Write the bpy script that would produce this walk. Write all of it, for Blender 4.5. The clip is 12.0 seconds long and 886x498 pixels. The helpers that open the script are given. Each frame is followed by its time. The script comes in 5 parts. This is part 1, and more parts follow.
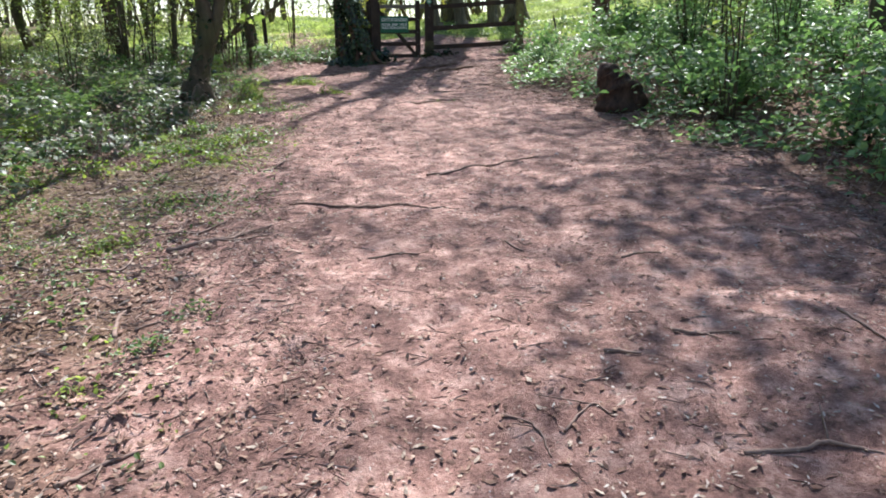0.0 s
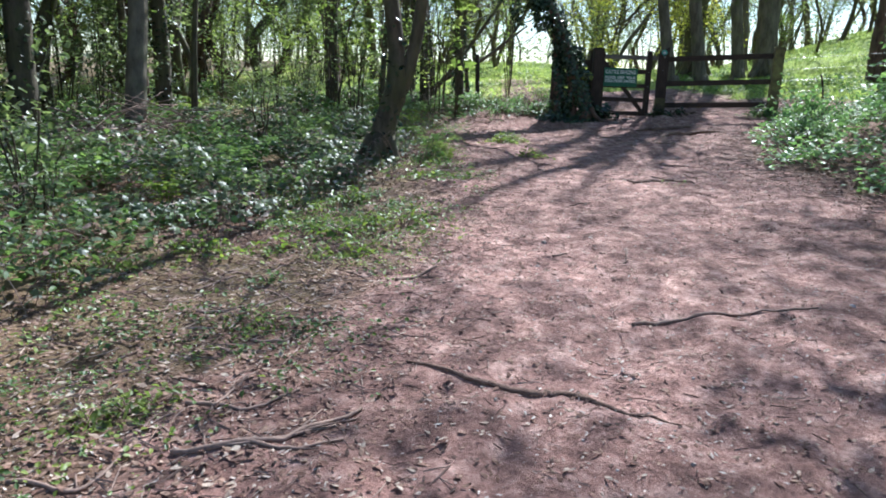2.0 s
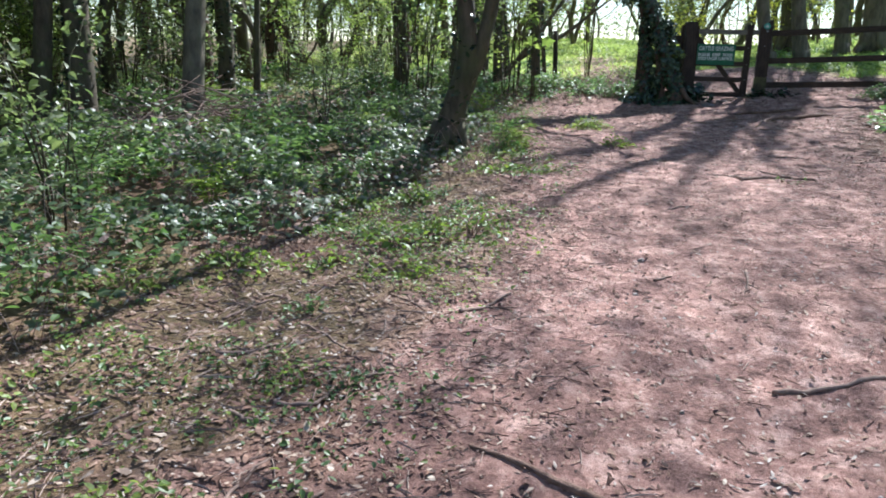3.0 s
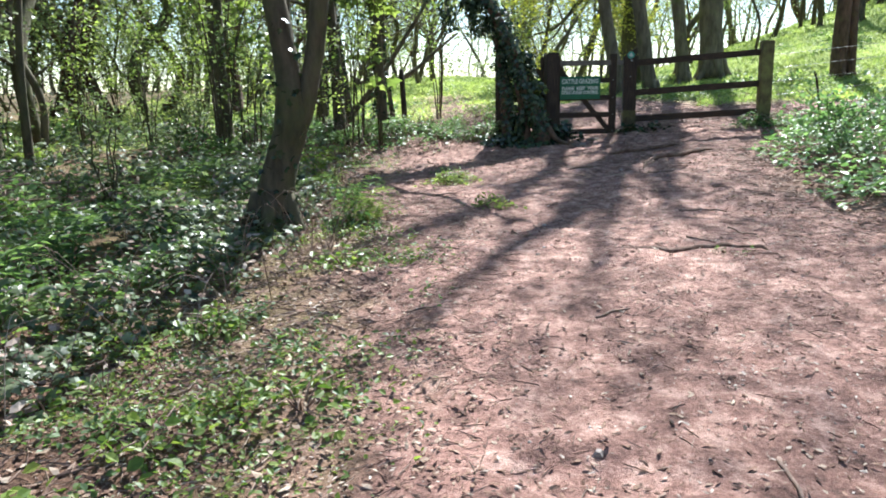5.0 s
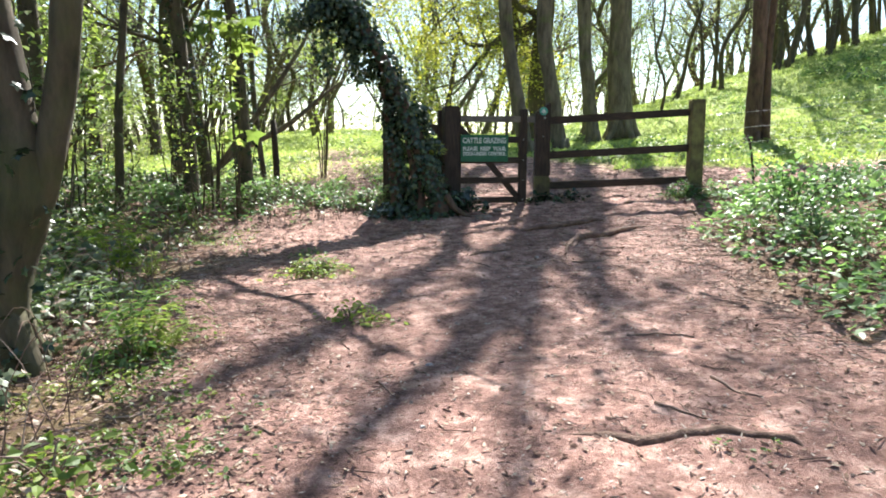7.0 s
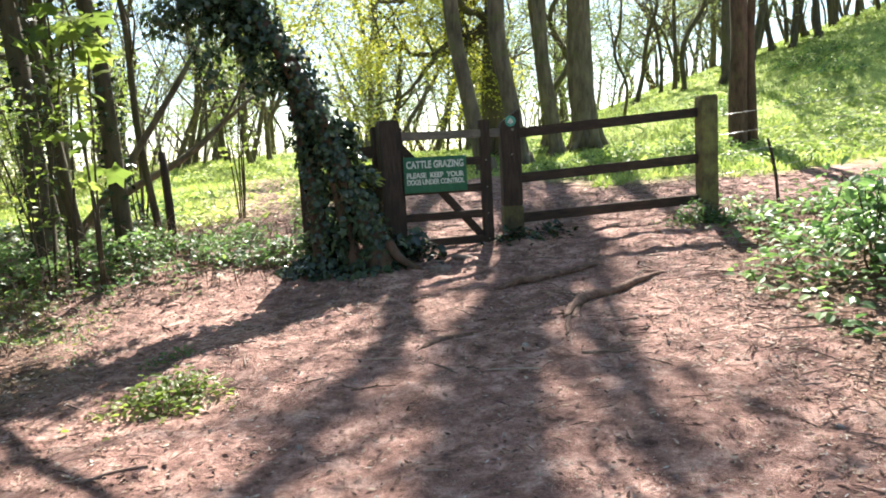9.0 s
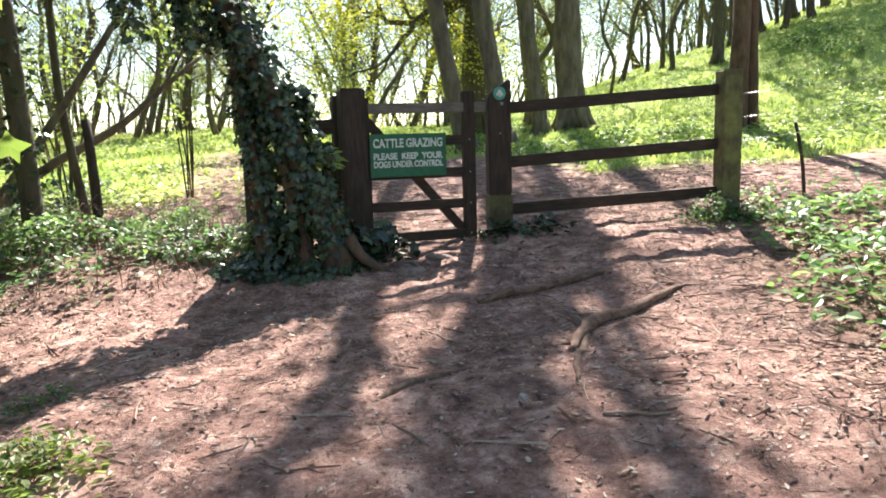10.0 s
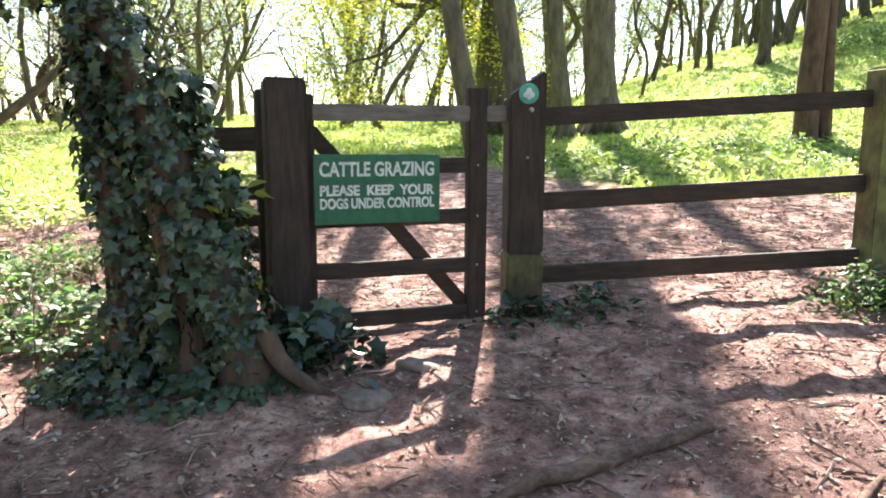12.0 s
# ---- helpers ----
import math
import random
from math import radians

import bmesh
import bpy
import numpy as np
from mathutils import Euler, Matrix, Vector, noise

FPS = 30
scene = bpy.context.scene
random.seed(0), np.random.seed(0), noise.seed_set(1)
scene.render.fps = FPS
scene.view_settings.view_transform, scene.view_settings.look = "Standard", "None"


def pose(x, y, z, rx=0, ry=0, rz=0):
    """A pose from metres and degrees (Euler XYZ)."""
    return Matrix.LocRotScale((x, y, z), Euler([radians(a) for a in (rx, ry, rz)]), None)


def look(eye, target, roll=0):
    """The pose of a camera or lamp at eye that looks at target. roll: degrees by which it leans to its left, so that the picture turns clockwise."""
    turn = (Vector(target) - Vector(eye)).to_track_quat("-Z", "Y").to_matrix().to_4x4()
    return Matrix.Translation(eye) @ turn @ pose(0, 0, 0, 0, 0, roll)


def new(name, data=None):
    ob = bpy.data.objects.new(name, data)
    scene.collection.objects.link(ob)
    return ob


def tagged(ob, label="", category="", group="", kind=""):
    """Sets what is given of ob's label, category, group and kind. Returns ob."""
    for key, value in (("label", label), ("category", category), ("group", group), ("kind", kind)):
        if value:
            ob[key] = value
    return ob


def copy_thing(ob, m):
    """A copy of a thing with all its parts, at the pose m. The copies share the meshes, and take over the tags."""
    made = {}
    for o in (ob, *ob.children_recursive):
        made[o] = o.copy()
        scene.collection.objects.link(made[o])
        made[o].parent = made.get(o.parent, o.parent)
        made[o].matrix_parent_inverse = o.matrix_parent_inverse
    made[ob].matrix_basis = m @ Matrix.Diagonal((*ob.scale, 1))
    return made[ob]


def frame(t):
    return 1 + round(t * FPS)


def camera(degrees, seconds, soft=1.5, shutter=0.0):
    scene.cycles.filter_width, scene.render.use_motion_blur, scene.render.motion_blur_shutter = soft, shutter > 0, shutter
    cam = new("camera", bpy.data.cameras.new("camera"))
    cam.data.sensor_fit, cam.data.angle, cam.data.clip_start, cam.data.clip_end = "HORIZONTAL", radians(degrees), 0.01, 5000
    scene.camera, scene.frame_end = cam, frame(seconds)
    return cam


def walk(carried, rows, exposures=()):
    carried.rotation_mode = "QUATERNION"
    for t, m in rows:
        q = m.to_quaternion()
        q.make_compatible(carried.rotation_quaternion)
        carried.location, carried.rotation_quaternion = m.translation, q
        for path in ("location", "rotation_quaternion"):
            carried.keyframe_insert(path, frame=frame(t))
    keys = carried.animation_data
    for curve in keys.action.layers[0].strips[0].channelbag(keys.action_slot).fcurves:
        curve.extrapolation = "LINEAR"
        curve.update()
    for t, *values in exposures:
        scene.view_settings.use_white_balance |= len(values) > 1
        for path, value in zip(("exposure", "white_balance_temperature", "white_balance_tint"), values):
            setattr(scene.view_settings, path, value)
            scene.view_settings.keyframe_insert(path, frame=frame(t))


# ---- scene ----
cam = camera(62.4, 12.0, soft=1.85)
METRES, EYE, TILT, LEAN, TURN = 14.6, 1.5, 3.0, -1.8, 0.0
ROWS = [
    (0.0, 0.0, 0.0, 0.0, -0.79, -19.02, 2.29),
    (0.5, 0.0034, 0.0344, 0.0021, 9.34, -13.5, 4.56),
    (1.0, 0.0009, 0.0749, 0.0054, 10.48, -13.1, 2.97),
    (1.5, 0.0027, 0.1153, 0.0057, 17.16, -12.26, 6.01),
    (2.0, -0.0017, 0.157, 0.0024, 16.52, -15.31, 0.61),
    (2.5, -0.0115, 0.189, 0.002, 22.14, -17.4, 1.48),
    (4.5, -0.0562, 0.3319, -0.0004, 18.4, -13.34, 2.63),
    (5.0, -0.0636, 0.3741, -0.0017, 10.27, -14.29, 3.49),
    (5.5, -0.0636, 0.4175, 0.0017, 9.12, -14.04, 4.05),
    (6.0, -0.0685, 0.4607, 0.0036, 6.83, -12.71, 2.36),
    (6.5, -0.0652, 0.5016, 0.0005, 4.73, -11.28, 4.44),
    (7.0, -0.0622, 0.5425, -0.004, 3.27, -10.6, 1.86),
    (9.0, -0.0599, 0.7223, -0.0055, -0.46, -9.56, 4.91),
    (9.5, -0.0599, 0.7702, -0.0078, 0.74, -8.97, 2.58),
    (10.0, -0.058, 0.8109, -0.0082, -2.16, -11.52, 3.38),
    (10.5, -0.0551, 0.8568, -0.0051, 1.36, -9.12, 4.78),
    (11.0, -0.0519, 0.8989, -0.0035, 0.77, -10.65, 3.57),
    (11.5, -0.043, 0.9431, -0.0022, -0.29, -11.5, 5.22),
    (12.0, -0.0433, 0.9837, -0.0055, -0.93, -11.99, 1.48),
]
walk(cam, [(t, pose(0, 0, EYE, TILT, LEAN, TURN) @ pose(METRES * x, METRES * y, METRES * z, 90 + pitch, roll, yaw)) for t, x, y, z, yaw, pitch, roll in ROWS], [(0, 1.30, 6050, 11), (0.5, 1.0, 5850, 9), (1, 1.0, 5650, 8), (2, 1.17, 5500, 8), (2.5, 1.19, 5550, 8), (4.5, 1.55, 5850, 5), (5.5, 1.56, 5950, 6), (7, 1.80, 6350, 8), (9.5, 1.90, 6650, 9), (10.5, 2.04, 6600, 9), (12, 2.48, 6650, 13)])

# ---- light ----
SUN_AZ, SUN_EL = radians(7.2), radians(46)
world = bpy.data.worlds.new("sky")
scene.world = world
world.use_nodes = True
wn = world.node_tree
sky = wn.nodes.new("ShaderNodeTexSky")
sky.sky_type = "NISHITA"
sky.sun_disc = False
sky.sun_elevation, sky.sun_rotation = SUN_EL, SUN_AZ
sky.air_density, sky.dust_density = 1.0, 0.4
wn.links.new(sky.outputs["Color"], wn.nodes["Background"].inputs["Color"])
wn.nodes["Background"].inputs["Strength"].default_value = 0.078
sun_data = bpy.data.lights.new("sun", "SUN")
sun_data.energy, sun_data.angle, sun_data.color = 5.0, radians(0.55), (1.0, 0.955, 0.89)
sun = new("sun", sun_data)
toward_sun = Vector((math.sin(SUN_AZ) * math.cos(SUN_EL), math.cos(SUN_AZ) * math.cos(SUN_EL), math.sin(SUN_EL)))
sun.matrix_world = look(toward_sun * 60, (0, 0, 0))

# ---- small tools ----
rng = np.random.default_rng(7)
TABLE = np.random.default_rng(3).random((256, 256))


def vnoise(x, y, scale=1.0, shift=0):
    """Smooth value noise, 0 to 1, on arrays."""
    x, y = np.asarray(x, float) * scale + shift * 17.3, np.asarray(y, float) * scale + shift * 9.1
    i, j = np.floor(x).astype(int), np.floor(y).astype(int)
    u, v = x - i, y - j
    u, v = u * u * (3 - 2 * u), v * v * (3 - 2 * v)
    a, b = TABLE[i % 256, j % 256], TABLE[(i + 1) % 256, j % 256]
    c, d = TABLE[i % 256, (j + 1) % 256], TABLE[(i + 1) % 256, (j + 1) % 256]
    return (a * (1 - u) + b * u) * (1 - v) + (c * (1 - u) + d * u) * v


def step(a, b, x):
    t = np.clip((np.asarray(x, float) - a) / (b - a), 0, 1)
    return t * t * (3 - 2 * t)


def left_edge(y):
    """Where the bare path ends towards the wood."""
    return np.interp(y, [-30, 0, 2.4, 6.4, 8, 11, 13.5, 16.2, 18, 30], [-1.3, -0.9, -1.05, -1.75, -1.9, -2.25, -3.1, -3.9, -4.5, -5])


def right_edge(y):
    """Where the bare path ends towards the brambles."""
    return np.interp(y, [-30, 0, 4.5, 6.4, 10, 12, 13.5, 15.5, 17.3, 18.5, 30], [2.9, 2.9, 2.85, 2.65, 2.15, 1.4, 1.05, 1.3, 1.7, 2.0, 2.2])


def ground_z(x, y, rough=True):
    x, y = np.asarray(x, float), np.asarray(y, float)
    yy = np.where(y > 30, 30 + 40 * (1 - np.exp(-np.maximum(y - 30, 0) / 40)), np.where(y < -25, -25, y))
    xx = np.where(x < -14, -14 - 8 * (1 - np.exp(np.minimum(x + 14, 0) / 8)), np.minimum(x, 30))
    z = -0.003 + 0.0314 * xx + 0.0524 * yy
    z = z + 0.15 * step(16.3, 18.4, y) + 0.12 * step(20, 26, y)
    rise = np.log1p(np.exp(np.clip(np.minimum(x, 30) - 3.0, -30, 30)))
    z = z + 0.29 * rise * step(21.5, 40, y) * (1 - 0.5 * step(45, 90, y))
    bank = np.maximum(x - right_edge(y) - 0.2, 0)
    z = z + 0.10 * np.minimum(bank, 8) * (1 - step(17, 19.5, y))
    z = z + 0.5 * step(28, 45, y) * step(-2, -10, x)
    wood = step(0.3, 2.5, left_edge(y) - x) * (1 - step(19, 22, y))
    z = z + wood * (0.22 * (vnoise(x, y, 0.55, 1) - 0.5) + 0.02)
    if rough:
        z = z + 0.10 * (vnoise(x, y, 0.45, 2) - 0.5) + 0.035 * (vnoise(x, y, 1.7, 3) - 0.5)
        z = z + 0.042 * (vnoise(x, y, 5.0, 4) - 0.5) + 0.022 * (vnoise(x, y, 13.0, 5) - 0.5)
    return z


def gz(x, y):
    return float(ground_z(x, y))


def mesh_from(name, verts, faces, material=None, smooth=False):
    """A mesh from arrays of corners and of faces that all have the same number of corners."""
    verts, faces = np.asarray(verts, np.float32), np.asarray(faces, np.int32)
    me = bpy.data.meshes.new(name)
    k = faces.shape[1]
    me.vertices.add(len(verts))
    me.vertices.foreach_set("co", verts.ravel())
    me.loops.add(faces.size)
    me.loops.foreach_set("vertex_index", faces.ravel())
    me.polygons.add(len(faces))
    me.polygons.foreach_set("loop_start", np.arange(0, faces.size, k, dtype=np.int32))
    me.polygons.foreach_set("loop_total", np.full(len(faces), k, np.int32))
    me.polygons.foreach_set("use_smooth", np.full(len(faces), smooth))
    me.update(calc_edges=True)
    if material:
        me.materials.append(material)
    return me


def child(name, me, parent, label=""):
    ob = new(name, me)
    ob.parent = parent
    return tagged(ob, label)


def part(name, bm, material, parent, label="", smooth=False):
    """Links a bmesh as one mesh object under a thing or a part."""
    me = bpy.data.meshes.new(name)
    bm.to_mesh(me)
    bm.free()
    me.materials.append(material)
    me.polygons.foreach_set("use_smooth", np.full(len(me.polygons), smooth))
    return child(name, me, parent, label)


class Buf:
    """Gathers pieces that share one mesh."""

    def __init__(self):
        self.v, self.f, self.n = [], [], 0

    def add(self, v, f):
        self.v.append(np.asarray(v, float))
        self.f.append(np.asarray(f, int) + self.n)
        self.n += len(v)

    def mesh(self, name, material, smooth=True):
        return mesh_from(name, np.concatenate(self.v), np.concatenate(self.f), material, smooth)


def spline(points, n):
    """n places along a smooth line through the points."""
    p = np.asarray(points, float)
    p = np.vstack([2 * p[0] - p[1], p, 2 * p[-1] - p[-2]])
    t = np.linspace(0, len(p) - 3 - 1e-6, n)
    i = t.astype(int)
    u = (t - i)[:, None]
    a, b, c, d = p[i], p[i + 1], p[i + 2], p[i + 3]
    return 0.5 * (2 * b + (c - a) * u + (2 * a - 5 * b + 4 * c - d) * u ** 2 + (3 * b - a - 3 * c + d) * u ** 3)


def tube(points, radii, seg=8, rough=0.0, flat=1.0, seed=0):
    """Corners and quads of a tapered round limb along the points; it ends in a tip."""
    p = np.asarray(points, float)
    r = np.asarray(radii, float)
    d = np.gradient(p, axis=0)
    d /= np.linalg.norm(d, axis=1)[:, None] + 1e-9
    ref = np.tile([0.0, 1.0, 0.02], (len(p), 1)) if abs(d[:, 2]).mean() > 0.5 else np.tile([0.02, 0.03, 1.0], (len(p), 1))
    s = np.cross(d, ref)
    s /= np.linalg.norm(s, axis=1)[:, None] + 1e-9
    q = np.cross(s, d)
    ang = np.linspace(0, 2 * np.pi, seg, endpoint=False)
    if rough:
        k = np.arange(len(p))[:, None]
        lump = 1 + rough * (vnoise(np.cos(ang)[None] * 1.7 + seed + 0 * k, np.sin(ang)[None] * 1.7 + k * 0.45, 1.0, seed % 13) - 0.5) * 2
    else:
        lump = np.ones((len(p), seg))
    rr = r[:, None] * lump
    v = p[:, None] + s[:, None] * (np.cos(ang)[None, :, None] * rr[..., None]) + q[:, None] * (np.sin(ang)[None, :, None] * rr[..., None] * flat)
    v = np.vstack([v.reshape(-1, 3), p[:1], p[-1:]])
    i, j = np.meshgrid(np.arange(len(p) - 1), np.arange(seg), indexing="ij")
    a, b = i * seg + j, i * seg + (j + 1) % seg
    f = np.stack([a, b, b + seg, a + seg], -1).reshape(-1, 4)
    last, n = (len(p) - 1) * seg, len(p) * seg
    e = np.arange(seg)
    half = [np.stack([e[::2] * 0 + n, (e[::2] + 2) % seg, (e[::2] + 1) % seg, e[::2]], 1), np.stack([e[::2] * 0 + n + 1, last + e[::2], last + (e[::2] + 1) % seg, last + (e[::2] + 2) % seg], 1)]
    return v, np.vstack([f] + half)


SHAPES = {
    "oval": ([(0, 0, 0), (0.36, 0.45, 0.10), (0, 1, -0.06), (-0.36, 0.45, 0.10)], [(0, 1, 2), (0, 2, 3)]),
    "leaf": ([(0, 0, 0), (0.30, 0.30, 0.08), (0.26, 0.66, 0.05), (0, 1, -0.10), (-0.26, 0.66, 0.05), (-0.30, 0.30, 0.08), (0, 0.5, -0.03)],
             [(0, 1, 6), (1, 2, 6), (2, 3, 6), (3, 4, 6), (4, 5, 6), (5, 0, 6)]),
    "blade": ([(-0.05, 0, 0), (0.05, 0, 0), (0.035, 0.55, 0.10), (-0.035, 0.55, 0.10), (0, 1, 0.02)], [(0, 1, 2), (0, 2, 3), (3, 2, 4)]),
    "ivy": ([(0, 0.35, 0.05), (0, 0, 0), (0.34, -0.08, -0.05), (0.30, 0.26, 0.0), (0.58, 0.46, -0.08), (0.24, 0.58, 0), (0, 1.0, -0.10),
             (-0.24, 0.58, 0), (-0.58, 0.46, -0.08), (-0.30, 0.26, 0.0), (-0.34, -0.08, -0.05)],
            [(0, i, i + 1) for i in range(1, 10)] + [(0, 10, 1)]),
    "dead": ([(0, 0, 0.02), (0.24, 0.35, 0.10), (0.18, 0.75, 0.03), (0, 1, 0.12), (-0.18, 0.7, 0.10), (-0.24, 0.3, 0.02)], [(0, 1, 5), (1, 2, 4), (1, 4, 5), (2, 3, 4)]),
    "twig": ([(-0.5, -0.022, 0), (-0.5, 0.022, 0), (-0.5, 0, 0.03), (0.0, 0.01, 0.01), (0.0, 0.05, 0.01), (0.0, 0.03, 0.04), (0.5, -0.012, 0), (0.5, 0.012, 0), (0.5, 0, 0.018)],
             [(0, 3, 5), (0, 5, 2), (1, 2, 5), (1, 5, 4), (3, 6, 8), (3, 8, 5), (4, 5, 8), (4, 8, 7)]),
}


def leaf_cloud(centres, sizes, shape="oval", up=0.6, gen=None, spread=1.0, heading=None, face=None):
    """Corners and triangles of many small leaves; up: how far they face the sky."""
    gen = gen or rng
    c = np.asarray(centres, float)
    n = len(c)
    s = np.broadcast_to(np.asarray(sizes, float), (n,))
    nor = gen.normal(size=(n, 3)) * (1 - up)
    nor[:, 2] = np.abs(nor[:, 2]) + up
    if face is not None:
        nor = np.asarray(face, float) + 0.35 * gen.normal(size=(n, 3))
    nor /= np.linalg.norm(nor, axis=1)[:, None]
    t = gen.normal(size=(n, 3)) if heading is None else np.asarray(heading, float) + 0.35 * gen.normal(size=(n, 3))
    t -= nor * (t * nor).sum(1)[:, None]
    t /= np.linalg.norm(t, axis=1)[:, None] + 1e-9
    b = np.cross(t, nor)
    tv, tf = np.array(SHAPES[shape][0]), np.array(SHAPES[shape][1])
    w = spread * (0.8 + 0.4 * gen.random(n))
    v = c[:, None] + s[:, None, None] * (tv[None, :, 0, None] * w[:, None, None] * b[:, None] + tv[None, :, 1, None] * t[:, None] + tv[None, :, 2, None] * nor[:, None])
    f = tf[None] + (np.arange(n) * len(tv))[:, None, None]
    return v.reshape(-1, 3), f.reshape(-1, 3)


def cloud_mesh(name, material, *args, **kw):
    v, f = leaf_cloud(*args, **kw)
    return mesh_from(name, v, f, material)


# ---- materials ----
def nodes_of(name):
    m = bpy.data.materials.new(name)
    m.use_nodes = True
    return m, m.node_tree.nodes, m.node_tree.links, m.node_tree.nodes["Principled BSDF"]


def ramp(nd, stops):
    r = nd.new("ShaderNodeValToRGB")
    e = r.color_ramp.elements
    while len(e) < len(stops):
        e.new(0.5)
    for k, (p, c) in zip(e, stops):
        k.position, k.color = p, (*c, 1)
    return r


def tex_noise(nd, lk, scale, detail=6, source=None, stretch=None, rough=0.6):
    t = nd.new("ShaderNodeTexNoise")
    t.inputs["Scale"].default_value, t.inputs["Detail"].default_value, t.inputs["Roughness"].default_value = scale, detail, rough
    if source is not None:
        if stretch:
            mp = nd.new("ShaderNodeMapping")
            mp.inputs["Scale"].default_value = stretch
            lk.new(source, mp.inputs["Vector"])
            source = mp.outputs["Vector"]
        lk.new(source, t.inputs["Vector"])
    return t


def mixed(nd, lk, fac, a, b, kind="MIX"):
    m = nd.new("ShaderNodeMix")
    m.data_type, m.blend_type = "RGBA", kind
    for sock, val in ((m.inputs[0], fac), (m.inputs[6], a), (m.inputs[7], b)):
        if isinstance(val, (int, float)):
            sock.default_value = val
        elif isinstance(val, tuple):
            sock.default_value = (*val, 1)
        else:
            lk.new(val, sock)
    return m.outputs[2]


def bump(nd, lk, bsdf, height, strength, distance):
    b = nd.new("ShaderNodeBump")
    b.inputs["Strength"].default_value, b.inputs["Distance"].default_value = strength, distance
    lk.new(height, b.inputs["Height"])
    lk.new(b.outputs["Normal"], bsdf.inputs["Normal"])


def leaf_material(name, colours, rough=0.45, through_light=0.4, glow=None):
    m, nd, lk, p = nodes_of(name)
    geo = nd.new("ShaderNodeNewGeometry")
    r = ramp(nd, [(i / (len(colours) - 1), c) for i, c in enumerate(colours)])
    lk.new(geo.outputs["Random Per Island"], r.inputs["Fac"])
    n = tex_noise(nd, lk, 0.9, 3, geo.outputs["Position"])
    dark = ramp(nd, [(0.32, (0.5, 0.56, 0.52)), (0.68, (1.45, 1.35, 1.1))])
    lk.new(n.outputs["Fac"], dark.inputs["Fac"])
    col = mixed(nd, lk, 1.0, r.outputs["Color"], dark.outputs["Color"], "MULTIPLY")
    lk.new(col, p.inputs["Base Color"])
    p.inputs["Roughness"].default_value = rough
    tr = nd.new("ShaderNodeBsdfTranslucent")
    tint = mixed(nd, lk, 1.0, col, glow or (1.4, 1.5, 1.0), "MULTIPLY")
    lk.new(tint, tr.inputs["Color"])
    mx = nd.new("ShaderNodeMixShader")
    mx.inputs[0].default_value = through_light
    lk.new(p.outputs[0], mx.inputs[1])
    lk.new(tr.outputs[0], mx.inputs[2])
    lk.new(mx.outputs[0], nd["Material Output"].inputs["Surface"])
    return m


def bark_material(name, dark, light, moss=(0.10, 0.13, 0.04), moss_share=0.5, scale=9.0, stretch=(1, 1, 0.28)):
    m, nd, lk, p = nodes_of(name)
    co = nd.new("ShaderNodeTexCoord")
    a = tex_noise(nd, lk, scale, 9, co.outputs["Object"], stretch, 0.68)
    r = ramp(nd, [(0.32, dark), (0.66, light)])
    lk.new(a.outputs["Fac"], r.inputs["Fac"])
    b = tex_noise(nd, lk, 2.2, 5, co.outputs["Object"])
    f = ramp(nd, [(0.62 - 0.3 * moss_share, (0, 0, 0)), (0.80 - 0.2 * moss_share, (0.75, 0.75, 0.75))])
    lk.new(b.outputs["Fac"], f.inputs["Fac"])
    lk.new(mixed(nd, lk, f.outputs["Color"], r.outputs["Color"], moss), p.inputs["Base Color"])
    p.inputs["Roughness"].default_value = 0.92
    bump(nd, lk, p, a.outputs["Fac"], 0.9, 0.03)
    return m


def wood_material(name, dark, light, algae=None, along=(1, 1, 0.12)):
    m, nd, lk, p = nodes_of(name)
    co = nd.new("ShaderNodeTexCoord")
    a = tex_noise(nd, lk, 38, 8, co.outputs["Object"], along, 0.7)
    r = ramp(nd, [(0.3, dark), (0.7, light)])
    lk.new(a.outputs["Fac"], r.inputs["Fac"])
    col = r.outputs["Color"]
    b = tex_noise(nd, lk, 5.0, 6, co.outputs["Object"])
    if algae:
        f = ramp(nd, [(0.42, (0, 0, 0)), (0.62, (0.85, 0.85, 0.85))])
        lk.new(b.outputs["Fac"], f.inputs["Fac"])
        col = mixed(nd, lk, f.outputs["Color"], col, algae)
    stain = ramp(nd, [(0.3, (0.65, 0.62, 0.6)), (0.7, (1.15, 1.12, 1.1))])
    lk.new(b.outputs["Fac"], stain.inputs["Fac"])
    lk.new(mixed(nd, lk, 1.0, col, stain.outputs["Color"], "MULTIPLY"), p.inputs["Base Color"])
    p.inputs["Roughness"].default_value = 0.85
    bump(nd, lk, p, a.outputs["Fac"], 0.6, 0.006)
    return m


def island_material(name, colours, rough=0.9):
    m, nd, lk, p = nodes_of(name)
    geo = nd.new("ShaderNodeNewGeometry")
    r = ramp(nd, [(i / (len(colours) - 1), c) for i, c in enumerate(colours)])
    lk.new(geo.outputs["Random Per Island"], r.inputs["Fac"])
    n = tex_noise(nd, lk, 60, 4, geo.outputs["Position"])
    g = ramp(nd, [(0.3, (0.7, 0.7, 0.7)), (0.7, (1.15, 1.15, 1.15))])
    lk.new(n.outputs["Fac"], g.inputs["Fac"])
    lk.new(mixed(nd, lk, 1.0, r.outputs["Color"], g.outputs["Color"], "MULTIPLY"), p.inputs["Base Color"])
    p.inputs["Roughness"].default_value = rough
    return m


